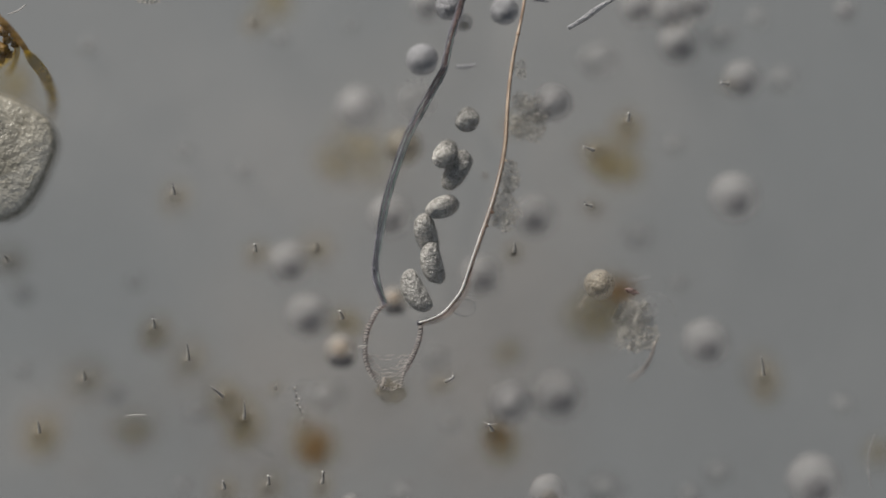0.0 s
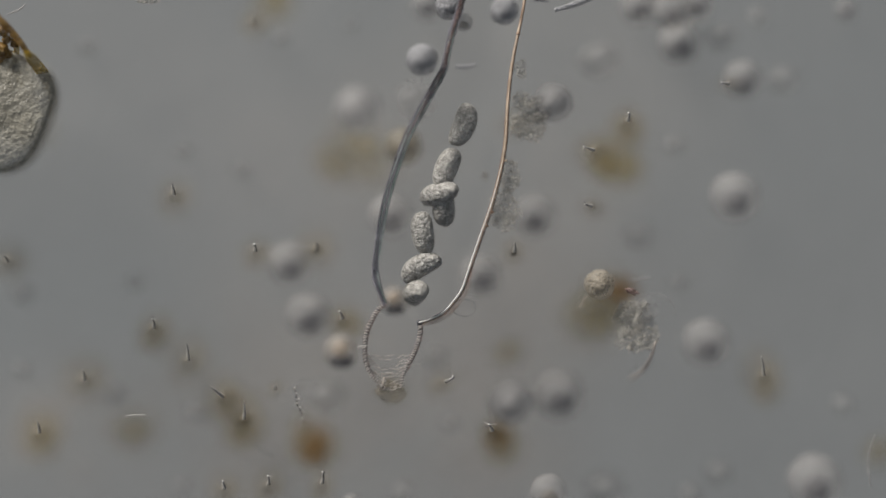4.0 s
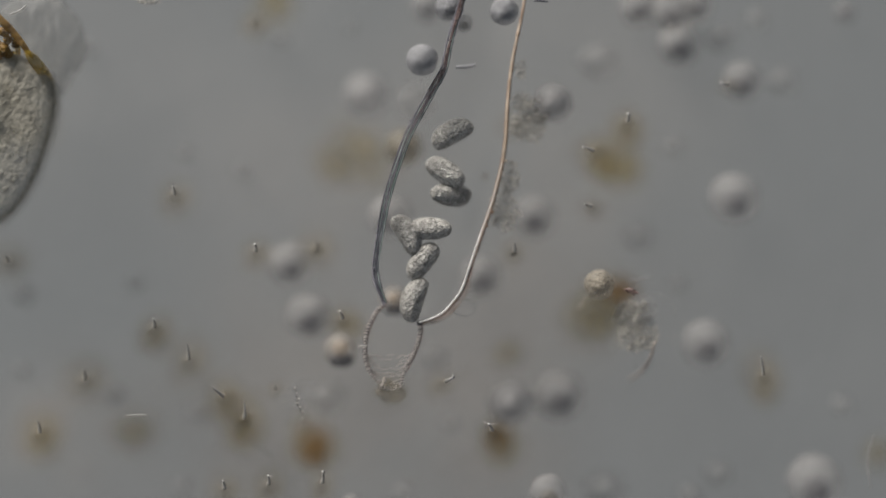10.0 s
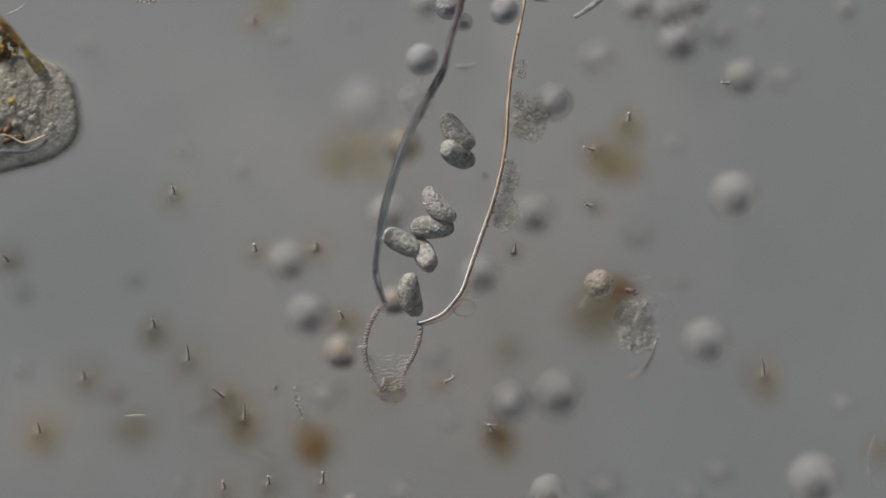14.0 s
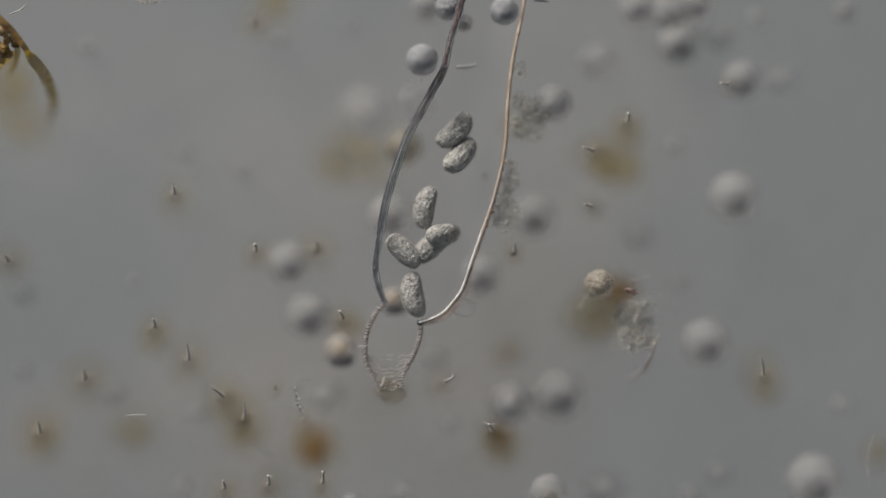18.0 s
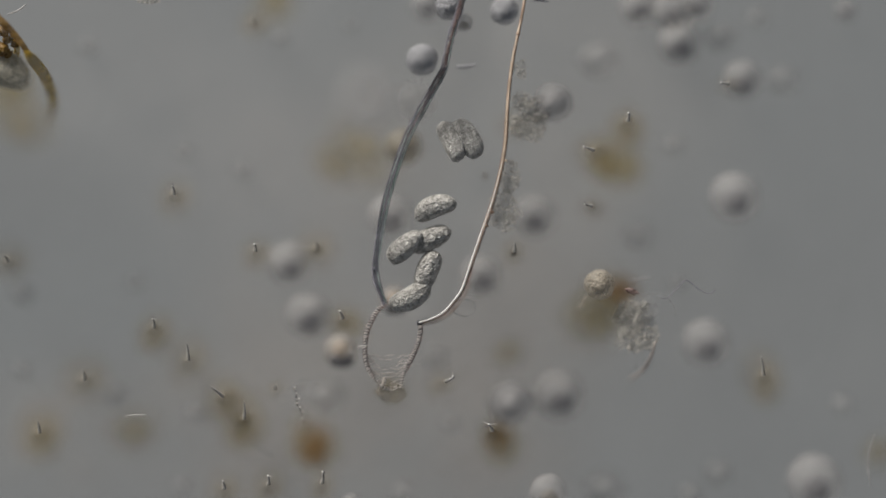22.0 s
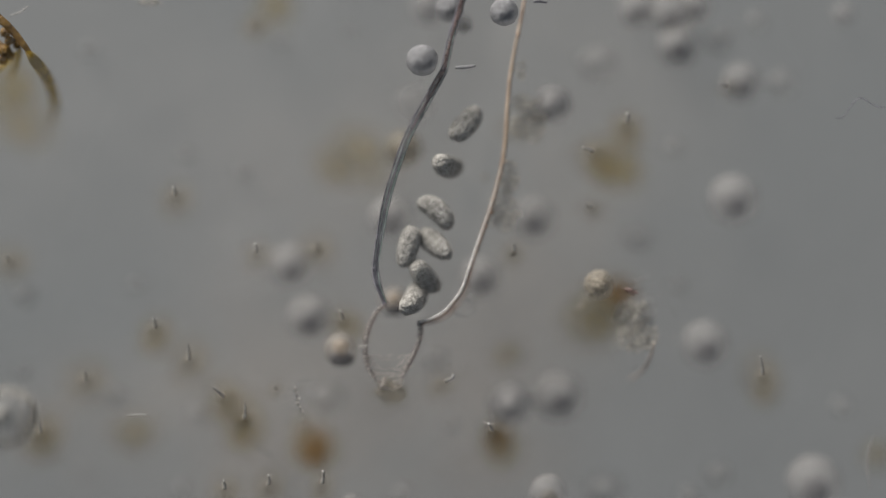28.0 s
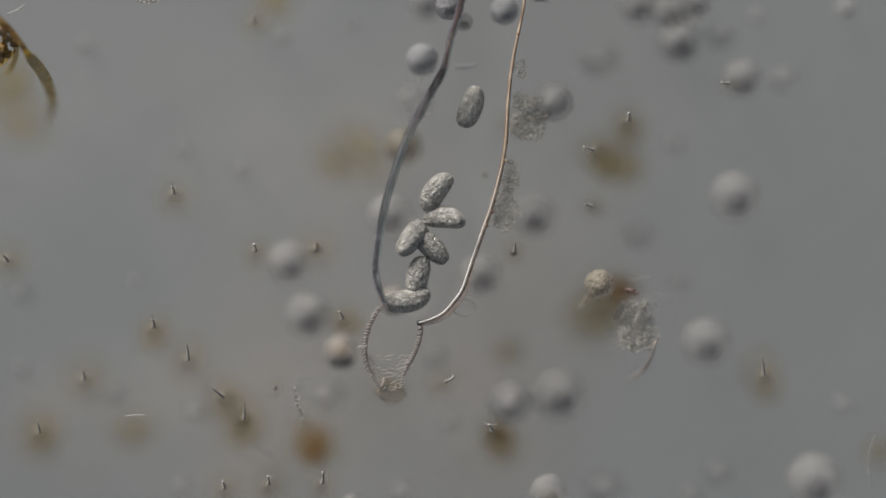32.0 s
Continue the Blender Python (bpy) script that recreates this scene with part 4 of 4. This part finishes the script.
# ---- how all of them move ----
def motions():
    for ob, rows in zip(TENANTS, (
            ((0, 826, 212, 60, 0.322, 75), (1, 808, 220, 52, 0.322, 0), (2, 815, 212, -17, 0.322, 0), (3, 819, 212, 50, 0.322, 45), (3.5, 820, 222, 75, 0.322, 0),
             (5.5, 812, 222, 40, 0.322, 0), (6, 810, 228, 72, 0.322, 0), (7, 818, 235, -82, 0.322, 0), (8, 815, 238, -70, 0.322, 20), (9, 802, 236, 15, 0.322, 10),
             (10, 800, 236, 28, 0.322, 0), (11, 800, 245, 62, 0.322, 0), (12, 797, 235, -60, 0.322, 50), (13, 813, 245, -60, 0.322, 70), (14, 808, 235, -50, 0.322, 0),
             (14.5, 805, 240, -8, 0.322, 0), (17, 802, 225, -25, 0.322, 0), (18, 805, 232, 45, 0.322, 10), (19, 787, 250, 80, 0.322, 0), (20, 790, 240, 40, 0.322, 0),
             (21, 795, 238, 50, 0.322, 25), (22, 800, 250, -65, 0.322, 20), (23, 790, 272, 62, 0.322, 0), (24, 788, 278, 60, 0.322, 40), (25, 795, 275, -70, 0.322, 20),
             (25.5, 787, 285, 65, 0.322, 0), (27.5, 785, 288, 40, 0.322, 72), (28, 792, 292, -15, 0.322, 62), (29, 790, 295, -65, 0.322, 10), (30, 793, 322, -75, 0.322, 0),
             (31, 785, 335, 58, 0.322, 0), (32, 772, 340, 55, 0.322, 10)),
            ((0, 788, 272, 60, 0.326, 62), (1, 800, 272, -30, 0.326, 45), (2, 805, 282, -85, 0.326, 0), (3, 802, 285, -85, 0.326, 0), (3.5, 795, 300, 62, 0.326, 0),
             (5.5, 787, 295, -60, 0.326, 0), (6, 797, 300, -40, 0.326, 50), (7, 795, 293, 45, 0.326, 30), (8, 784, 310, 70, 0.326, 20), (9, 802, 310, -75, 0.326, 35),
             (10, 788, 305, -35, 0.326, 0), (11, 790, 305, -40, 0.326, 35), (12, 805, 280, 52, 0.326, 0), (13, 810, 282, -25, 0.326, 0), (14, 810, 275, -30, 0.326, 40),
             (14.5, 805, 278, -40, 0.326, 70), (17, 808, 278, -22, 0.326, 10), (18, 815, 275, 50, 0.326, 20), (19, 822, 257, -78, 0.326, 0), (20, 825, 267, -60, 0.326, 70),
             (21, 832, 255, 48, 0.326, 0), (22, 828, 245, -60, 0.326, 0), (23, 822, 235, -60, 0.326, 20), (24, 830, 225, 52, 0.326, 0), (25, 830, 225, 75, 0.326, 0),
             (25.5, 825, 220, -75, 0.326, 0), (27.5, 825, 215, -60, 0.326, 50), (28, 825, 218, 50, 0.326, 15), (29, 828, 195, 85, 0.326, 0), (30, 825, 195, -55, 0.326, 0),
             (31, 830, 190, -50, 0.326, 15), (32, 833, 190, 70, 0.326, 0)),
            ((0, 808, 302, 60, 0.311, 5), (1, 822, 292, -25, 0.311, 40), (2, 785, 338, -45, 0.311, 20), (3, 782, 352, -80, 0.311, 0), (3.5, 787, 370, 80, 0.311, 20),
             (5.5, 777, 325, -25, 0.311, 0), (6, 777, 325, -40, 0.311, 0), (7, 785, 330, -40, 0.311, 35), (8, 803, 330, 70, 0.311, 0), (9, 783, 340, -50, 0.311, 0),
             (10, 797, 345, -5, 0.311, 30), (11, 787, 352, -70, 0.311, 55), (12, 795, 370, 75, 0.311, 0), (13, 778, 393, 28, 0.311, 0), (14, 765, 403, 0, 0.311, 0),
             (14.5, 775, 405, 45, 0.311, 0), (17, 778, 415, 55, 0.311, 0), (18, 765, 435, 40, 0.311, 0), (19, 760, 432, 70, 0.311, 40), (20, 747, 412, -15, 0.311, 40),
             (21, 757, 420, 72, 0.311, 0), (22, 762, 423, 25, 0.311, 10), (23, 755, 417, -20, 0.311, 0), (24, 745, 413, -20, 0.311, 0), (25, 752, 420, -85, 0.311, 0),
             (25.5, 757, 422, -78, 0.311, 0), (27.5, 768, 440, -45, 0.311, 10), (28, 770, 432, -40, 0.311, 25), (29, 765, 420, 0, 0.311, 45), (30, 755, 430, -40, 0.311, 70),
             (31, 758, 440, 75, 0.311, 0), (32, 763, 437, -45, 0.311, 0)),
            ((0, 782, 367, 20, 0.333, 50), (1, 788, 345, 80, 0.333, 0), (2, 793, 355, -20, 0.333, 50), (3, 800, 345, 20, 0.333, 72), (3.5, 790, 340, 20, 0.333, 50),
             (5.5, 757, 360, -35, 0.333, 0), (6, 755, 352, -60, 0.333, 25), (7, 763, 373, -20, 0.333, 75), (8, 760, 380, 27, 0.333, 10), (9, 760, 405, 70, 0.333, 0),
             (10, 762, 405, 0, 0.333, 10), (11, 767, 410, 45, 0.333, 45), (12, 748, 420, 40, 0.333, 0), (13, 722, 430, 27, 0.333, 0), (14, 712, 430, -30, 0.333, 0),
             (14.5, 720, 445, -30, 0.333, 0), (17, 715, 445, -8, 0.333, 0), (18, 715, 445, -45, 0.333, 0), (19, 715, 440, -40, 0.333, 0), (20, 722, 440, -35, 0.333, 10),
             (21, 713, 438, 0, 0.333, 70), (22, 717, 437, 40, 0.333, 0), (23, 718, 445, 12, 0.333, 0), (24, 715, 440, -3, 0.333, 0), (25, 713, 445, -40, 0.333, 0),
             (25.5, 718, 445, -45, 0.333, 0), (27.5, 718, 432, 80, 0.333, 0), (28, 722, 437, 75, 0.333, 0), (29, 728, 432, 35, 0.333, 10), (30, 733, 420, 25, 0.333, 10),
             (31, 725, 425, 40, 0.333, 55), (32, 728, 422, 55, 0.333, 20)),
            ((0, 755, 415, -75, 0.32, 20), (1, 742, 424, 62, 0.32, 0), (2, 745, 426, 68, 0.32, 10), (3, 746, 415, 78, 0.32, 0), (3.5, 748, 412, -75, 0.32, 0),
             (5.5, 750, 415, 55, 0.32, 0), (6, 762, 415, -85, 0.32, 0), (7, 764, 435, -85, 0.32, 0), (8, 764, 445, 80, 0.32, 0), (9, 752, 456, 40, 0.32, 0),
             (10, 748, 462, 52, 0.32, 0), (11, 748, 460, 60, 0.32, 0), (12, 750, 465, 20, 0.32, 72), (13, 748, 460, 20, 0.32, 75), (14, 750, 450, -60, 0.32, 40),
             (14.5, 755, 455, -60, 0.32, 40), (17, 772, 440, 70, 0.32, 10), (18, 785, 415, 10, 0.32, 50), (19, 735, 418, -55, 0.32, 5), (20, 767, 465, -80, 0.32, 0),
             (21, 760, 475, 60, 0.32, 20), (22, 757, 480, 68, 0.32, 0), (23, 758, 480, 68, 0.32, 0), (24, 762, 485, -65, 0.32, 30), (25, 763, 480, -80, 0.32, 35),
             (25.5, 765, 488, -70, 0.32, 65), (27.5, 742, 480, -50, 0.32, 60), (28, 752, 490, -50, 0.32, 30), (29, 752, 485, -40, 0.32, 10), (30, 752, 490, 65, 0.32, 0),
             (31, 740, 495, 60, 0.32, 0), (32, 740, 490, 78, 0.32, 0)),
            ((0, 766, 465, -78, 0.326, 10), (1, 760, 470, 58, 0.326, 0), (2, 757, 475, 42, 0.326, 0), (3, 740, 478, 18, 0.326, 0), (3.5, 745, 475, 35, 0.326, 0),
             (5.5, 737, 470, -40, 0.326, 30), (6, 727, 462, -55, 0.326, 0), (7, 726, 450, -70, 0.326, 0), (8, 724, 440, -80, 0.326, 0), (9, 722, 420, -70, 0.326, 25),
             (10, 720, 415, -60, 0.326, 0), (11, 735, 398, 65, 0.326, 0), (12, 745, 385, 42, 0.326, 0), (13, 770, 362, 18, 0.326, 0), (14, 775, 365, -50, 0.326, 0),
             (14.5, 780, 360, -50, 0.326, 0), (17, 745, 410, 70, 0.326, 0), (18, 753, 367, 78, 0.326, 0), (19, 772, 367, 55, 0.326, 0), (20, 768, 355, 30, 0.326, 0),
             (21, 767, 348, 75, 0.326, 0), (22, 770, 368, 20, 0.326, 10), (23, 767, 367, 15, 0.326, 15), (24, 768, 355, 35, 0.326, 0), (25, 775, 348, 52, 0.326, 0),
             (25.5, 772, 358, 18, 0.326, 0), (27.5, 775, 375, -50, 0.326, 10), (28, 773, 375, -42, 0.326, 0), (29, 772, 375, -75, 0.326, 10), (30, 772, 380, 80, 0.326, 0),
             (31, 780, 380, -30, 0.326, 20), (32, 787, 387, -5, 0.326, 25)),
            ((0, 736, 516, -62, 0.322, 0), (1, 735, 516, -60, 0.322, 65), (2, 737, 520, 80, 0.322, 60), (3, 735, 520, 70, 0.322, 65), (3.5, 737, 520, 60, 0.322, 70),
             (5.5, 735, 515, 20, 0.322, 70), (6, 733, 515, 30, 0.322, 70), (7, 735, 518, 35, 0.322, 0), (8, 737, 520, 78, 0.322, 0), (9, 736, 525, -88, 0.322, 0),
             (10, 733, 530, 72, 0.322, 0), (11, 733, 530, 80, 0.322, 0), (12, 730, 533, 72, 0.322, 0), (13, 730, 532, 75, 0.322, 0), (14, 727, 522, -80, 0.322, 20),
             (14.5, 730, 520, -70, 0.322, 70), (17, 733, 522, -85, 0.322, 0), (18, 732, 522, -80, 0.322, 0), (19, 730, 525, -70, 0.322, 55), (20, 730, 520, -40, 0.322, 70),
             (21, 723, 523, 12, 0.322, 0), (22, 727, 525, 30, 0.322, 0), (23, 728, 530, 55, 0.322, 0), (24, 730, 535, 68, 0.322, 0), (25, 730, 535, 68, 0.322, 5),
             (25.5, 732, 530, 70, 0.322, 15), (27.5, 730, 530, 60, 0.322, 45), (28, 732, 528, 60, 0.322, 45), (29, 720, 525, 30, 0.322, 0), (30, 715, 525, 10, 0.322, 0),
             (31, 715, 530, 10, 0.322, 0), (32, 722, 530, 10, 0.322, 0)),
    )):
        swim(ob, rows)
    swim(DRIFTER, (
        (0, 1900, 1250, -30, 0.7), (1.6, 2300, 1350, -32, 0.7), (2, 1850, 1060, -32, 0.7), (2.1, 1620, 925, -31, 0.69), (2.2, 1400, 805, -30, 0.68), (2.3, 1220, 725, -32, 0.68), (2.4, 1087, 646, -30, 0.7),
        (2.5, 975, 586, -28, 0.75), (2.6, 808, 513, -32, 0.82), (2.7, 594, 372, -42, 0.86), (2.8, 480, 270, -45, 0.8), (2.9, 330, 60, -50, 0.8),
        (3, 200, -150, -55, 0.75), (3.6, -200, -500, -50, 0.7), (10, 1900, -500, -60, 0.7), (17.6, 2300, 400, -20, 0.7), (18.3, 1900, 400, -5, 0.62),
        (18.4, 1650, 415, -5, 0.62), (18.5, 1370, 450, -5, 0.55), (18.6, 1042, 541, 18, 0.48), (18.7, 917, 602, 33, 0.52), (18.8, 873, 630, 40, 0.6),
        (18.9, 824, 654, 50, 0.6), (19, 770, 720, 58, 0.62), (19.1, 695, 812, 52, 0.66), (19.2, 600, 960, 50, 0.66), (19.4, 500, 1200, 50, 0.66),
        (21, 300, 1500, 50, 0.66), (32, 200, 1600, 50, 0.66)))
    swim(GLIDER, (
        (0, -900, 300, 10, 0.5), (22, -700, 200, 5, 0.5), (25, -250, 110, -5, 0.5), (25.2, -60, 100, -5, 0.5), (25.4, 440, 122, -5, 0.4),
        (25.5, 622, 70, 15, 0.29), (25.6, 760, -20, 25, 0.3), (25.8, 1000, -300, 40, 0.45), (27, 1900, 200, 60, 0.5), (28.8, 2100, 900, 50, 0.5),
        (29.2, 1660, 800, 45, 0.4), (29.3, 1531, 690, 20, 0.36), (29.4, 1455, 535, -8, 0.28), (29.5, 1224, 432, -15, 0.27), (29.6, 1158, 408, -15, 0.27),
        (29.7, 1087, 380, -15, 0.22), (29.8, 1034, 325, -20, 0.14), (29.9, 900, 240, -12, 0.07), (30, 796, 208, -2, 0.07), (30.1, 630, 238, 22, 0.12),
        (30.2, 489, 299, 34, 0.24), (30.3, 222, 477, 38, 0.36), (30.4, 40, 595, 50, 0.34), (30.5, -30, 615, 50, 0.34), (30.7, -250, 700, 50, 0.4),
        (32, -600, 900, 50, 0.4)))
    swim(BROAD, (
        (0, -1100, 500, 0, 0.6), (29, -900, 450, 0, 0.6), (30.6, -330, 390, 0, 0.6), (30.8, -195, 385, 0, 0.6), (30.9, -115, 405, -2, 0.75),
        (31, 30, 408, -4, 0.75), (31.1, 180, 343, 8, 0.45), (31.2, 345, 222, 18, 0.24), (31.3, 478, 155, 28, 0.22), (31.4, 545, 105, 36, 0.22),
        (31.5, 580, 70, 38, 0.28), (31.6, 625, 45, 42, 0.27), (31.7, 655, 5, 44, 0.27), (31.8, 685, -40, 45, 0.27), (31.9, 715, -140, 45, 0.27),
        (32, 770, -380, 45, 0.27)))
    swim(FOLLOWER, (
        (0, 1900, 1300, 0, 0.8), (5.7, 2400, 900, 0, 0.8), (6, 1760, 856, 0, 0.8), (6.1, 1470, 856, 0, 0.8), (6.2, 1190, 860, 0, 0.8), (6.3, 890, 866, 0, 0.8),
        (6.4, 560, 900, 10, 0.8), (6.7, -300, 1200, 20, 0.8), (8, -900, 1300, 60, 0.7), (28, -800, 900, 75, 0.7), (31.1, -250, 850, 78, 0.75), (31.2, -120, 700, 77, 0.75), (31.3, 15, 545, 72, 0.75),
        (31.4, 168, 300, 58, 0.72), (31.5, 226, 60, 66, 0.8), (31.6, 280, -200, 66, 0.8), (32, 400, -800, 66, 0.8)))
    swim(BARGE, (
        (0, -60, 255, -25, 0.205), (0.5, -100, 245, -25, 0.205), (1, -150, 245, -30, 0.205), (1.5, -112, 235, -30, 0.205), (2, -88, 195, -22, 0.205),
        (2.5, -70, 190, -20, 0.205), (3, -108, 190, -20, 0.205), (3.5, -60, 185, -20, 0.205), (5.5, -104, 150, -20, 0.205), (6, -190, 160, -20, 0.205),
        (6.5, -100, 160, -20, 0.205), (7, -110, 180, -40, 0.205), (7.5, -85, 190, -60, 0.205), (8, -65, 250, -75, 0.205), (8.5, -55, 270, -60, 0.205),
        (8.8, -45, 235, -10, 0.205), (9, -38, 215, 22, 0.205), (9.5, 12, 150, 48, 0.205), (10, -25, 245, 75, 0.205), (10.5, -75, 275, 85, 0.205),
        (11, -60, 215, 92, 0.205), (12, -58, 205, 90, 0.205), (12.5, -56, 220, 95, 0.205), (13, -50, 245, 110, 0.205), (13.5, 6, 234, 165, 0.225),
        (14, -14, 209, 189, 0.225), (14.5, -48, 205, 194, 0.225), (16, -200, 150, 150, 0.205), (18, -300, 120, 130, 0.205), (20, -128, 240, 110, 0.205),
        (20.2, -92, 240, 112, 0.205), (20.4, -75, 205, 135, 0.205), (20.6, -80, 165, 155, 0.205), (20.8, -120, 140, 165, 0.205), (21, -169, 96, 165, 0.205), (21.5, -125, 100, 168, 0.205),
        (22, -181, 100, 170, 0.205), (22.5, -139, 102, 170, 0.205), (23, -280, 150, 165, 0.205), (24.6, -160, 250, 95, 0.3), (25, -98, 290, 92, 0.3),
        (25.5, -78, 320, 92, 0.3), (26.5, -220, 350, 95, 0.3), (32, -350, 350, 95, 0.3)))
    walk(BARGE_VEIL, [(t, pose(x, y, 0.02, 0, 0, 20)) for t, x, y in ((0, 0, 0), (8.1, 0, 0), (8.5, 0.22, 0.04), (9, 0.37, 0.05), (9.5, 0.25, -0.03), (9.8, 0.34, -0.08), (10, 0.38, -0.1), (10.3, 0.2, -0.05), (10.6, 0, 0), (19.8, 0, 0), (20.1, -0.17, 0.10), (20.4, -0.22, 0.08), (20.6, -0.24, -0.02), (20.9, 0, 0), (32, 0, 0))])
    walk(BARGE_LOBE, [(t, pose(x, y, 0.07, 0, 0, a)) for t, x, y, a in ((0, 0.05, 0, 0), (20.5, 0.05, 0, 0), (20.9, -0.32, -0.02, 8), (21.5, -0.33, -0.02, -6), (22.5, -0.33, -0.02, 4), (22.9, -0.1, 0, 0), (23.3, 0.05, 0, 0), (32, 0.05, 0, 0))])
    swim(PLUM, (
        (0, 1300, -500, 20, 0.45), (20, 1250, -400, 20, 0.45), (24.3, 1050, -110, 20, 0.3), (24.4, 1030, -50, 20, 0.3), (24.5, 1042, -5, 35, 0.3),
        (24.6, 1028, 45, 55, 0.3), (24.7, 1018, 60, 65, 0.3), (24.8, 1014, 75, 78, 0.3), (25, 1018, 112, 78, 0.48), (25.2, 857, 190, 70, 0.78),
        (25.4, 663, 246, 60, 0.62), (25.5, 612, 295, 75, 0.3), (25.7, 560, 420, 80, 0.42), (26.2, 420, 800, 70, 0.45), (26.8, 300, 1250, 60, 0.45),
        (32, 200, 1500, 60, 0.45)))
    swim(MIDGE, (
        (0, 700, -400, 20, 0.6), (7.6, 640, -150, 25, 0.6), (7.8, 560, -20, 25, 0.6), (7.9, 444, 77, 22, 0.5), (7.967, 180, 184, 35, 0.34, 50), (8.033, 162, 191, 40, 0.34, 50),
        (8.1, -120, 330, 40, 0.5), (8.4, -300, 450, 30, 0.5), (11, 800, -700, 0, 0.6), (14, 1800, 150, 10, 0.62), (14.4, 1523, 218, 20, 0.62),
        (14.5, 1337, 246, 25, 0.55), (14.7, 1000, 180, 20, 0.62), (15.1, 500, 60, 15, 0.65), (15.5, 60, -200, 20, 0.65), (18.6, -60, 420, 60, 0.6),
        (18.7, 190, 300, 65, 0.52), (18.8, 364, 16, 60, 0.62), (18.9, 450, -200, 60, 0.62), (23.7, 570, -250, -80, 0.6), (23.9, 602, 5, -80, 0.6),
        (24, 618, 182, -85, 0.58), (24.1, 626, 319, -88, 0.43), (24.2, 626, 384, -85, 0.48), (24.3, 655, 299, 80, 0.48), (24.4, 679, 170, 82, 0.5),
        (24.5, 687, 40, 85, 0.56), (24.6, 634, 97, 40, 0.6), (24.7, 520, -120, 60, 0.65), (25, 400, -400, 60, 0.65), (27, -200, 700, 30, 0.75), (27.5, 190, 516, 15, 1.3), (27.6, 216, 408, 10, 1.4), (27.8, 64, 348, 20, 1.6), (27.9, 150, 420, 10, 1.8),
        (28, 440, 490, 12, 1.9), (28.1, 850, 500, 0, 1.4), (28.2, 1250, 496, 2, 0.7), (28.3, 1400, 540, -20, 0.6), (28.4, 1420, 620, 20, 0.5), (28.5, 1375, 648, 22, 0.48),
        (28.6, 1450, 600, 20, 0.55), (28.8, 1800, 500, 10, 0.65), (32, 2000, 300, 10, 0.65)))
    swim(PEARL, (
        (0, 635, 195, 0, 0.72), (3.5, 632, 198, 8, 0.72), (5.5, 632, 176, 10, 0.7), (6, 630, 178, 12, 0.68), (7, 632, 165, 15, 0.68),
        (9, 645, 190, 18, 0.76), (10, 648, 172, 18, 0.76), (11, 638, 120, 20, 0.72), (12, 636, 172, 20, 0.76), (13, 655, 190, 25, 0.8), (14, 645, 188, 20, 0.92),
        (14.5, 645, 195, 25, 0.92), (16.5, 645, 195, 30, 0.92), (17, 648, 200, 30, 0.95), (18, 650, 204, 32, 0.95), (18.5, 640, 200, 35, 0.76),
        (19, 628, 215, 38, 0.72), (20, 640, 190, 38, 0.9), (21, 648, 182, 40, 1.15), (22, 655, 178, 42, 1.3), (23, 662, 172, 45, 1.5), (24, 668, 165, 48, 1.9), (25, 675, 150, 50, 2.4),
        (28, 690, 60, 50, 2.6), (32, 700, -120, 50, 2.6)))
    swim(BALL, (
        (0, -300, 200, 0, 0.6), (26.5, -200, 150, 10, 0.6), (27.5, -80, 300, 20, 0.6), (27.8, 20, 380, 40, 0.55), (28, 12, 742, 80, 0.45),
        (28.1, -5, 820, 100, 0.45), (28.3, -60, 960, 130, 0.45), (29, -200, 1150, 150, 0.45), (32, -300, 1200, 150, 0.45)))
    swim(WRIGGLER, (
        (0, 1085, 532, 15, 0.06), (19, 1090, 530, 15, 0.06), (20.8, 1150, 514, 12, 0.2), (21.5, 1186, 508, 10, 0.30), (22, 1222, 500, 8, 0.34), (22.5, 1262, 492, 5, 0.35), (23, 1295, 485, 3, 0.36),
        (23.5, 1318, 472, 0, 0.36), (24, 1330, 460, 0, 0.36), (24.5, 1335, 452, 0, 0.36), (25, 1335, 440, 0, 0.36), (25.5, 1350, 412, 5, 0.36), (27.5, 1456, 219, 10, 0.36),
        (28, 1532, 174, 15, 0.36), (28.5, 1545, 185, 50, 0.36), (29, 1548, 186, 78, 0.36), (30, 1560, 100, 80, 0.36), (32, 1580, 10, 80, 0.36)))
    swim(STICK, (
        (0, 1046, 24, 33, 0.36), (0.5, 1054, 20, 31, 0.36), (1, 1047, 20, 25, 0.36), (1.5, 1037, 13, 18, 0.36), (2, 1032, -3, 8, 0.36), (2.5, 1033, 5, 22, 0.36), (3, 1033, 11, 27, 0.36),
        (3.5, 1027, 4, 22, 0.36), (5.5, 1027, 4, 12, 0.36), (6, 1032, 1, 8, 0.36), (6.5, 1040, -4, 6, 0.36), (7, 1040, -25, 8, 0.36), (9, 1000, -60, 10, 0.36), (13.4, 1085, -40, 25, 0.36),
        (13.8, 1070, -8, 30, 0.36), (14, 1056, 4, 35, 0.36), (14.3, 1048, 9, 37, 0.36), (14.5, 1045, 8, 36, 0.36), (16.5, 1010, -60, 30, 0.36), (32, 1000, -120, 30, 0.36)))


motions()
